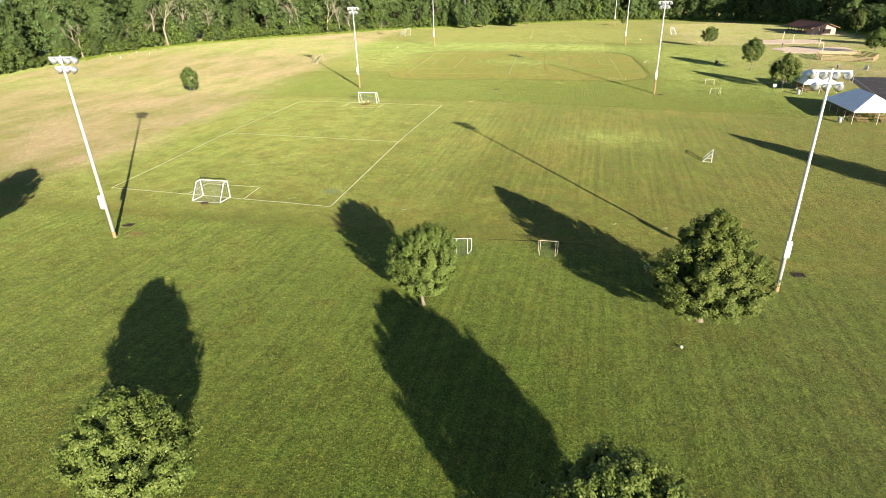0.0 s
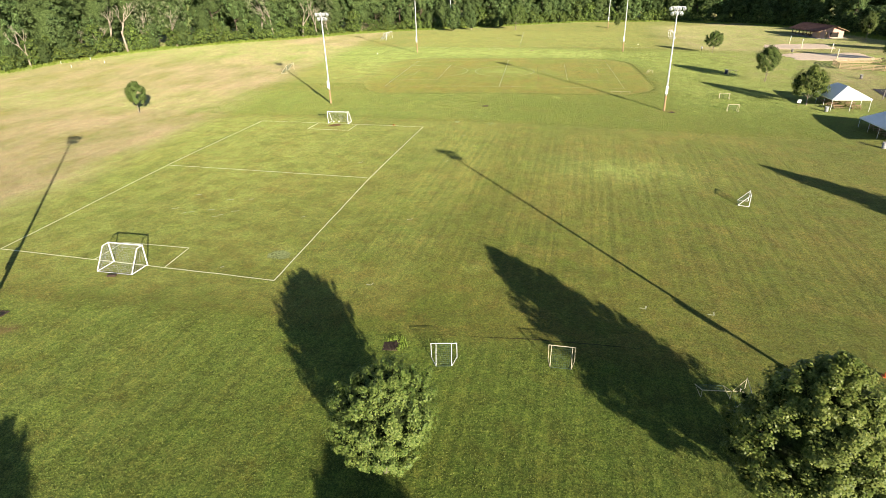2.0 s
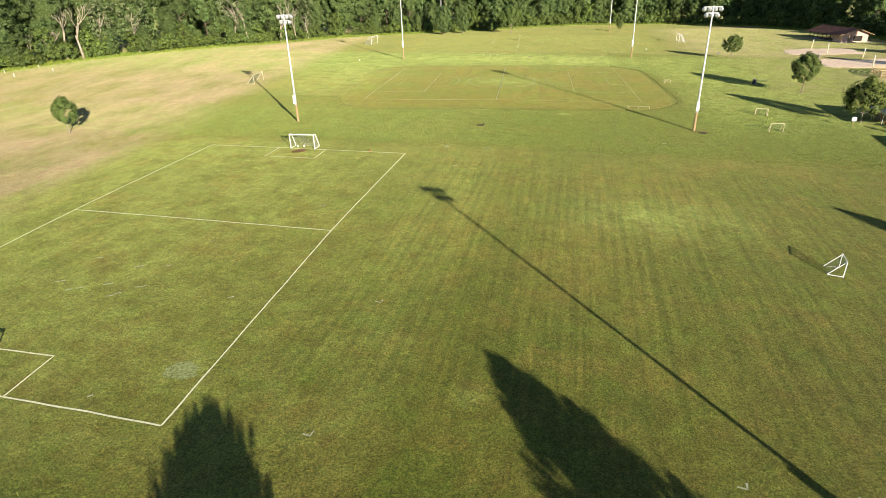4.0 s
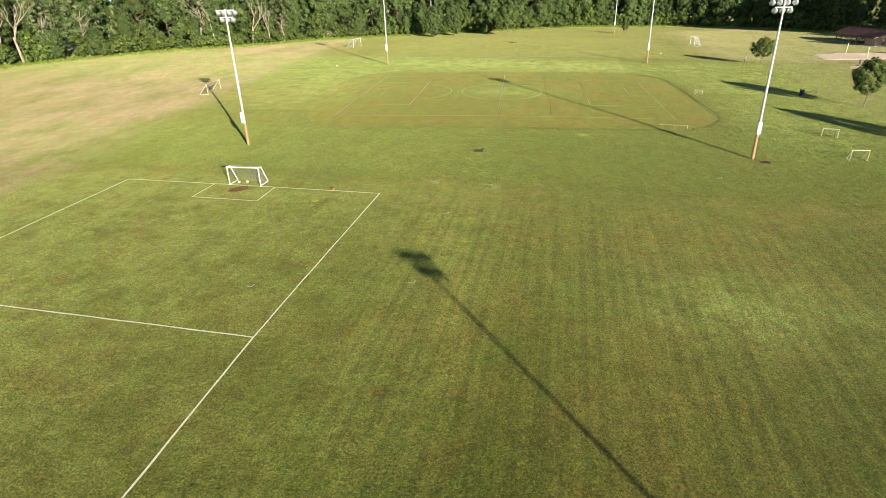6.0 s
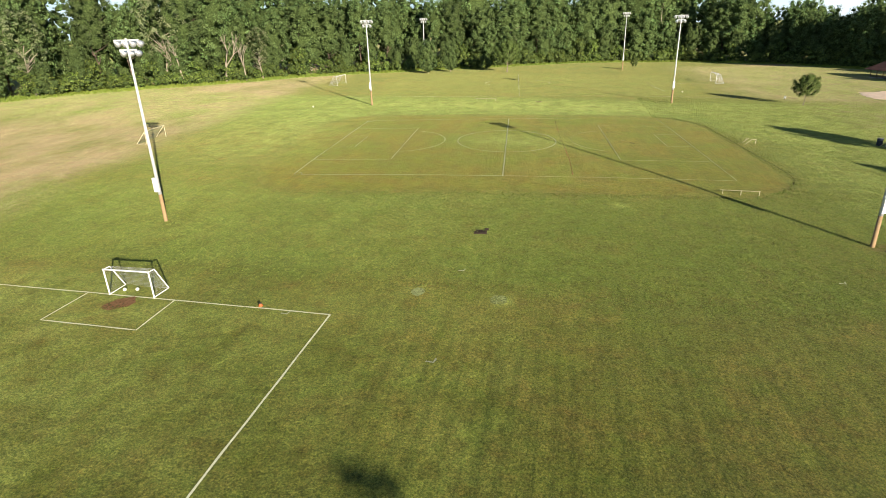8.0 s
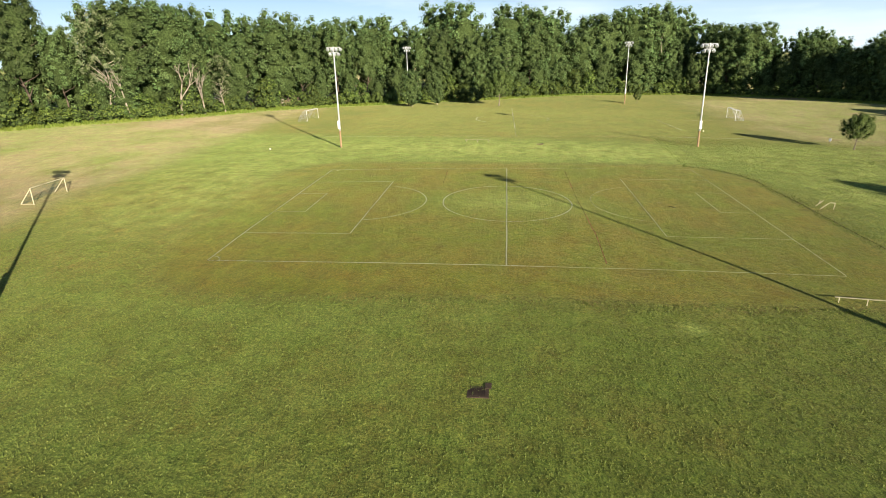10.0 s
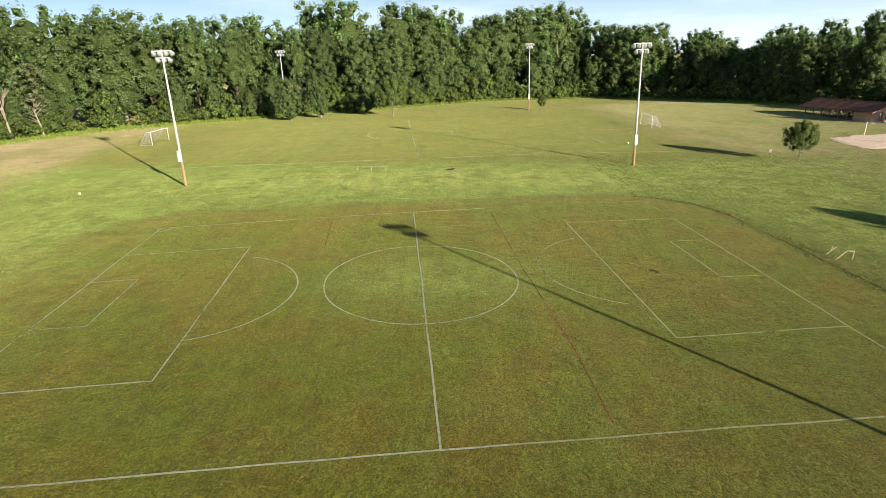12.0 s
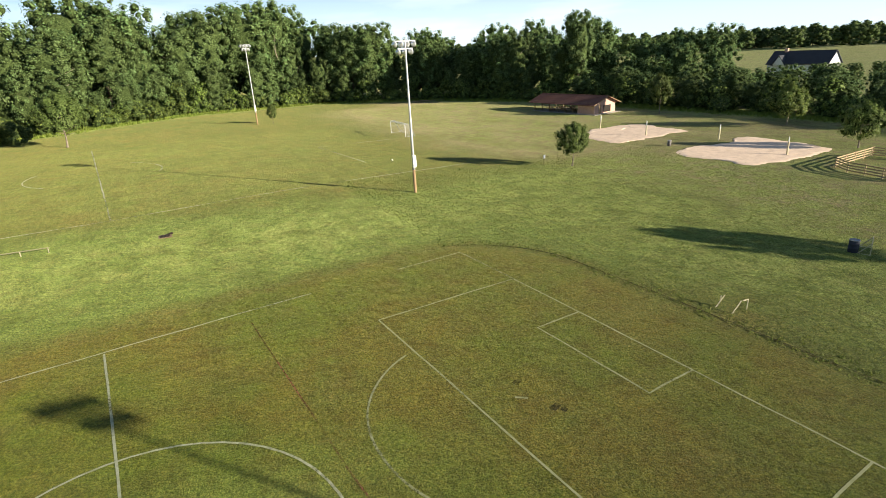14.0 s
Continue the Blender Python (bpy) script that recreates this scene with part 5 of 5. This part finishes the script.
# ---- picnic pavilion ----
def pavilion():
    top = thing("picnic_pavilion", 75.4, 235.6, 9, "brown-roofed open picnic pavilion with a pink brick end room", "pavilion", z=gz(78, 243))
    W, D, E, R = 8.2, 19.0, 2.45, 3.95
    part("floor_slab", box(bmesh.new(), (-0.6, -1.0, -0.5), (W + 0.6, D + 0.3, 0.06), 0.03), CONCRETE, top)
    o, m = 0.9, W / 2
    for s in (0, 1):
        x_low, x_top = (-o, m) if not s else (W + o, m)
        drop = E - o * (R - E) / m
        slope = new("roof_slope", mesh_of("roof_slope", sheet(bmesh.new(), [(x_low, -o, drop), (x_low, D + o, drop), (x_top, D + o, R), (x_top, -o, R)][:: 1 if s else -1], 0.08), ROOF))
        slope.parent = top
        n = 9
        for k in range(n):
            f0, f1 = k / n, min((k + 1.1) / n, 1)
            a, b = (Vector((x_low + (x_top - x_low) * f, 0, drop + (R - drop) * f + lift)) for f, lift in ((f0, 0.06), (f1, 0.02)))
            c = [(a.x, -o, a.z), (a.x, D + o, a.z), (b.x, D + o, b.z), (b.x, -o, b.z)]
            part("shingle_course", sheet(bmesh.new(), c if s else c[::-1], 0.03), ROOF, slope)
    part("ridge_cap", box(bmesh.new(), (m - 0.15, -o, R - 0.02), (m + 0.15, D + o, R + 0.07), 0.03), ROOF, top)
    for s, x in ((1, -o), (-1, W + o)):
        for y in (-o - 0.03, D + o):
            bm = bmesh.new()
            sheet(bm, [(x, y, E - o * (R - E) / m - 0.12), (m, y, R - 0.12), (m, y, R + 0.04), (x, y, E - o * (R - E) / m + 0.04)], 0.05)
            part("barge_board", bm, WOOD, top)
    # brick end room with its openings
    d = 4.6
    for lo, hi in (((0.3, 0, 0), (1.9, 0.25, E)), ((2.9, 0, 0), (3.6, 0.25, E)), ((6.3, 0, 0), (W - 0.3, 0.25, E)), ((1.9, 0, 2.1), (2.9, 0.25, E)), ((3.6, 0, 1.8), (6.3, 0.25, E)), ((3.6, 0, 0), (6.3, 0.25, 0.25)), ((0.3, 0.25, 0), (0.55, d, E)), ((W - 0.55, 0.25, 0), (W - 0.3, d, E)), ((0.3, d, 0), (W - 0.3, d + 0.25, E))):
        part("brick_wall", box(bmesh.new(), lo, hi), BRICK, top, "pinkish brick wall")
    bm = bmesh.new()
    sheet(bm, [(0.3, 0, E), (W - 0.3, 0, E), (m, 0, R - 0.15)], 0.2)
    part("gable", bm, BRICK, top, "pale pinkish gable")
    part("door", box(bmesh.new(), (1.95, 0.1, 0.05), (2.85, 0.16, 2.08), 0.01), WOOD, top)
    # dark panel whose colour stands in for the unlit inside of the opening
    part("shutter", box(bmesh.new(), (3.65, 0.12, 0.27), (6.25, 0.18, 1.78), 0.01), DARKNESS, top, "dark panel filling the window opening")
    for k in range(6):
        for x in (0.25, W - 0.25):
            y = d + 1.6 + k * (D - d - 1.9) / 5
            part("roof_post", box(bmesh.new(), (x - 0.09, y - 0.09, 0.0), (x + 0.09, y + 0.09, E + 0.05), 0.01), WOOD, top)
            if x < 1:
                part("post_footing", box(bmesh.new(), (x - 0.2, y - 0.2, 0.0), (x + 0.2, y + 0.2, 0.18), 0.02), CONCRETE, top)
    for x in (0.25, W - 0.25):
        part("eave_beam", box(bmesh.new(), (x - 0.08, 0.3, E - 0.12), (x + 0.08, D, E + 0.12), 0.01), WOOD, top)
    return top


PAV = pavilion()
for i in range(3):
    for j in range(2):
        p = PAV.matrix_basis @ Vector((2.4 + 3.4 * j, 7.6 + 3.8 * i, 0.06))
        tagged(copy_thing(TABLE, Matrix.Translation(p) @ pose(0, 0, 0, 0, 0, 99)), "weathered wooden picnic table under the pavilion roof")
grill = thing("low_platform", 67.2, 304.6, -20, "low dark wooden platform near the woods", "platform")
for k in range(6):
    part("deck_board", box(bmesh.new(), (-5.2, -1.2 + 0.4 * k, 0.22), (5.2, -0.83 + 0.4 * k, 0.28)), WOOD, grill)
for k in range(5):
    part("joist", box(bmesh.new(), (-5 + 2.5 * k - 0.06, -1.2, -0.3), (-5 + 2.5 * k + 0.06, 1.2, 0.22)), WOOD, grill)


# ---- farmhouse and distant woods beyond the trees ----
def farmhouse():
    top = thing("farmhouse", 195.2, 261, -84, "white-sided farmhouse with a dark slate roof behind trees", "house")
    L, W, E, R = 20.0, 9.5, 4.6, 8.6
    part("siding_wall", box(bmesh.new(), (-L / 2, -W / 2, -1), (L / 2, W / 2, E)), SIDING, top, "white siding walls")
    for x in (-L / 2, L / 2):
        bm = bmesh.new()
        sheet(bm, [(x, -W / 2, E), (x, W / 2, E), (x, 0, R - 0.15)], 0.15 if x > 0 else -0.15)
        part("gable", bm, SIDING, top)
    for s in (-1, 1):
        bm = bmesh.new()
        c = [(-L / 2 - 0.5, s * (W / 2 + 0.5), E - 0.4), (L / 2 + 0.5, s * (W / 2 + 0.5), E - 0.4), (L / 2 + 0.5, 0, R), (-L / 2 - 0.5, 0, R)]
        sheet(bm, c if s < 0 else c[::-1], 0.2)
        part("roof_slope", bm, SLATE, top, "dark slate roof slope")
    bm = bmesh.new()
    sheet(bm, [(-3.5, -W / 2 - 1.5, E - 0.5), (-7.5, -W / 2 - 1.5, E - 0.5), (-5.5, -W / 2 - 1.5, E + 2.4)], -0.15)
    part("dormer_gable", bm, SIDING, top)
    for a, b in ((-7.9, -5.5), (-3.1, -5.5)):
        bm = bmesh.new()
        c = [(a, -W / 2 - 1.8, E - 0.8), (b, -W / 2 - 1.8, E + 2.6), (b, -0.5, E + 2.6), (a, -0.5, E - 0.8)]
        sheet(bm, c if a > b else c[::-1], 0.15)
        part("dormer_roof", bm, SLATE, top)
    part("chimney", box(bmesh.new(), (-6.6, -0.6, R - 1.5), (-5.6, 0.4, R + 0.9), 0.03), BRICK, top, "brick chimney")
    for y in (-2.2, 2.2):
        part("window", box(bmesh.new(), (L / 2 + 0.01, y - 0.5, 1.6), (L / 2 + 0.06, y + 0.5, 3.2), 0.01), GLASS_DARK, top, "dark window pane")
    for x in (1.5, 5.0, 8.0):
        part("window", box(bmesh.new(), (x - 0.5, -W / 2 - 0.06, 1.6), (x + 0.5, -W / 2 - 0.01, 3.2), 0.01), GLASS_DARK, top, "dark window pane")
    return top


farmhouse()
far_line = []
for k in range(150):
    a = radians(28 + 54 * k / 149 + rng.uniform(-0.3, 0.3))
    d = (520 if k % 3 else 590) + rng.uniform(-25, 25)
    s = rng.uniform(0.5, 0.72)
    far_line.append((LINE_WOODS[rng.randrange(3)], -17 + d * math.sin(a), 147 + d * math.cos(a), rng.uniform(0, 360), s * 1.6, s))
forest("distant_woods", "distant line of leafy trees along a far field", far_line)
for px, py in ((172, 243), (180, 236), (186, 232)):
    s = rng.uniform(0.22, 0.3)
    plant("woodland_tree", WOODS[rng.randrange(6)], px, py, rng.uniform(0, 360), "leafy garden tree beside a farmhouse", "tree", "garden trees", (s * 1.4, s * 1.4, s), 0.3)
for px, py, s in ((-39.9, 276.0, 1.0), (-43.5, 279.0, 0.9)):
    top = thing("bush", px, py, 0, "large dark rounded bush before the woods", "bush")
    top.scale = (s, s, s)
    ob = new("foliage", BUSHES[1][1])
    ob.parent = top


# ---- tufts of longer grass ----
def tufts(name, label, x0, x1, y0, y1, count, keep, height, seed, mat, wide=1.0):
    r = np.random.RandomState(seed)
    x, y = r.uniform(x0, x1, count), r.uniform(y0, y1, count)
    ok = keep(x, y)
    x, y = np.repeat(x[ok], 3), np.repeat(y[ok], 3)
    n = len(x)
    x, y = x + r.normal(0, 0.06, n), y + r.normal(0, 0.06, n)
    z = terrain(x, y)
    a, h, w = r.uniform(0, 6.283, n), height * r.uniform(0.55, 1.3, n), wide * r.uniform(0.02, 0.05, n)
    lx, ly = r.normal(0, 0.4, n) * h, r.normal(0, 0.4, n) * h
    v = np.stack([np.stack([x - np.cos(a) * w, y - np.sin(a) * w, z - 0.03], -1), np.stack([x + np.cos(a) * w, y + np.sin(a) * w, z - 0.03], -1), np.stack([x + lx, y + ly, z + h], -1)], 1)
    me = bpy.data.meshes.new(name)
    me.vertices.add(3 * n)
    me.vertices.foreach_set("co", v.reshape(-1))
    me.loops.add(3 * n)
    me.loops.foreach_set("vertex_index", np.arange(3 * n))
    me.polygons.add(n)
    me.polygons.foreach_set("loop_start", np.arange(0, 3 * n, 3))
    me.update()
    me.materials.append(mat)
    return tagged(new(name, me), label, "grass", kind="stuff")


LEAF_WEED = leafy("weed_leaf", (0.17, 0.24, 0.03), (0.30, 0.37, 0.07), 0.6)
soft_rng = np.random.RandomState(8)


def fading(distance, width=2.5):
    """Thins out towards an edge, in patches."""
    return soft_rng.uniform(size=distance.shape) < np.clip(distance / width, 0, 1)


def field2_edge(x, y):
    return sd_box(x, y, -18.5, 149.5, 31.0, 22.8, 6.5, 9.0) + 0.3


tufts("rough_grass", "rough green grass tufts round the maples", -50, 40, 0, 46, 60000, lambda x, y: fading(44.4 + 0.04 * (x + 8) - y, 1.2), 0.07, 1, BLADE)
tufts("rough_grass", "rough green grass tufts between the fields", -75, 40, 103, 133, 48000, lambda x, y: fading(np.minimum(np.minimum(y - 104, field2_edge(x, y) * 2), np.minimum(x + 75, 40 - x) / 5), 1.2), 0.09, 2, BLADE)
tufts("rough_grass", "rough green grass tufts beside the field", 4, 56, 128, 205, 40000, lambda x, y: fading(np.minimum(np.minimum(field2_edge(x, y) * 2, (205 - y) / 5), np.minimum(56 - x, y - 128) / 5), 1.2), 0.08, 3, BLADE)
tufts("tall_weeds", "bright yellow-green weeds along the foot of the woods", -174, 100, 140, 336, 170000, lambda x, y: fading(5.5 - from_edge(x, y), 2.0), 0.55, 4, LEAF_WEED, 3.5)
tufts("grass_clump", "tall yellow-green grass round a storm drain", -13.4, -10.9, 40.6, 43.0, 300, lambda x, y: (np.hypot(x + 12.1, y - 41.7) > 0.58) & (np.hypot(x + 11.75, y - 42.1) < 0.85), 0.22, 5, LEAF_WEED)
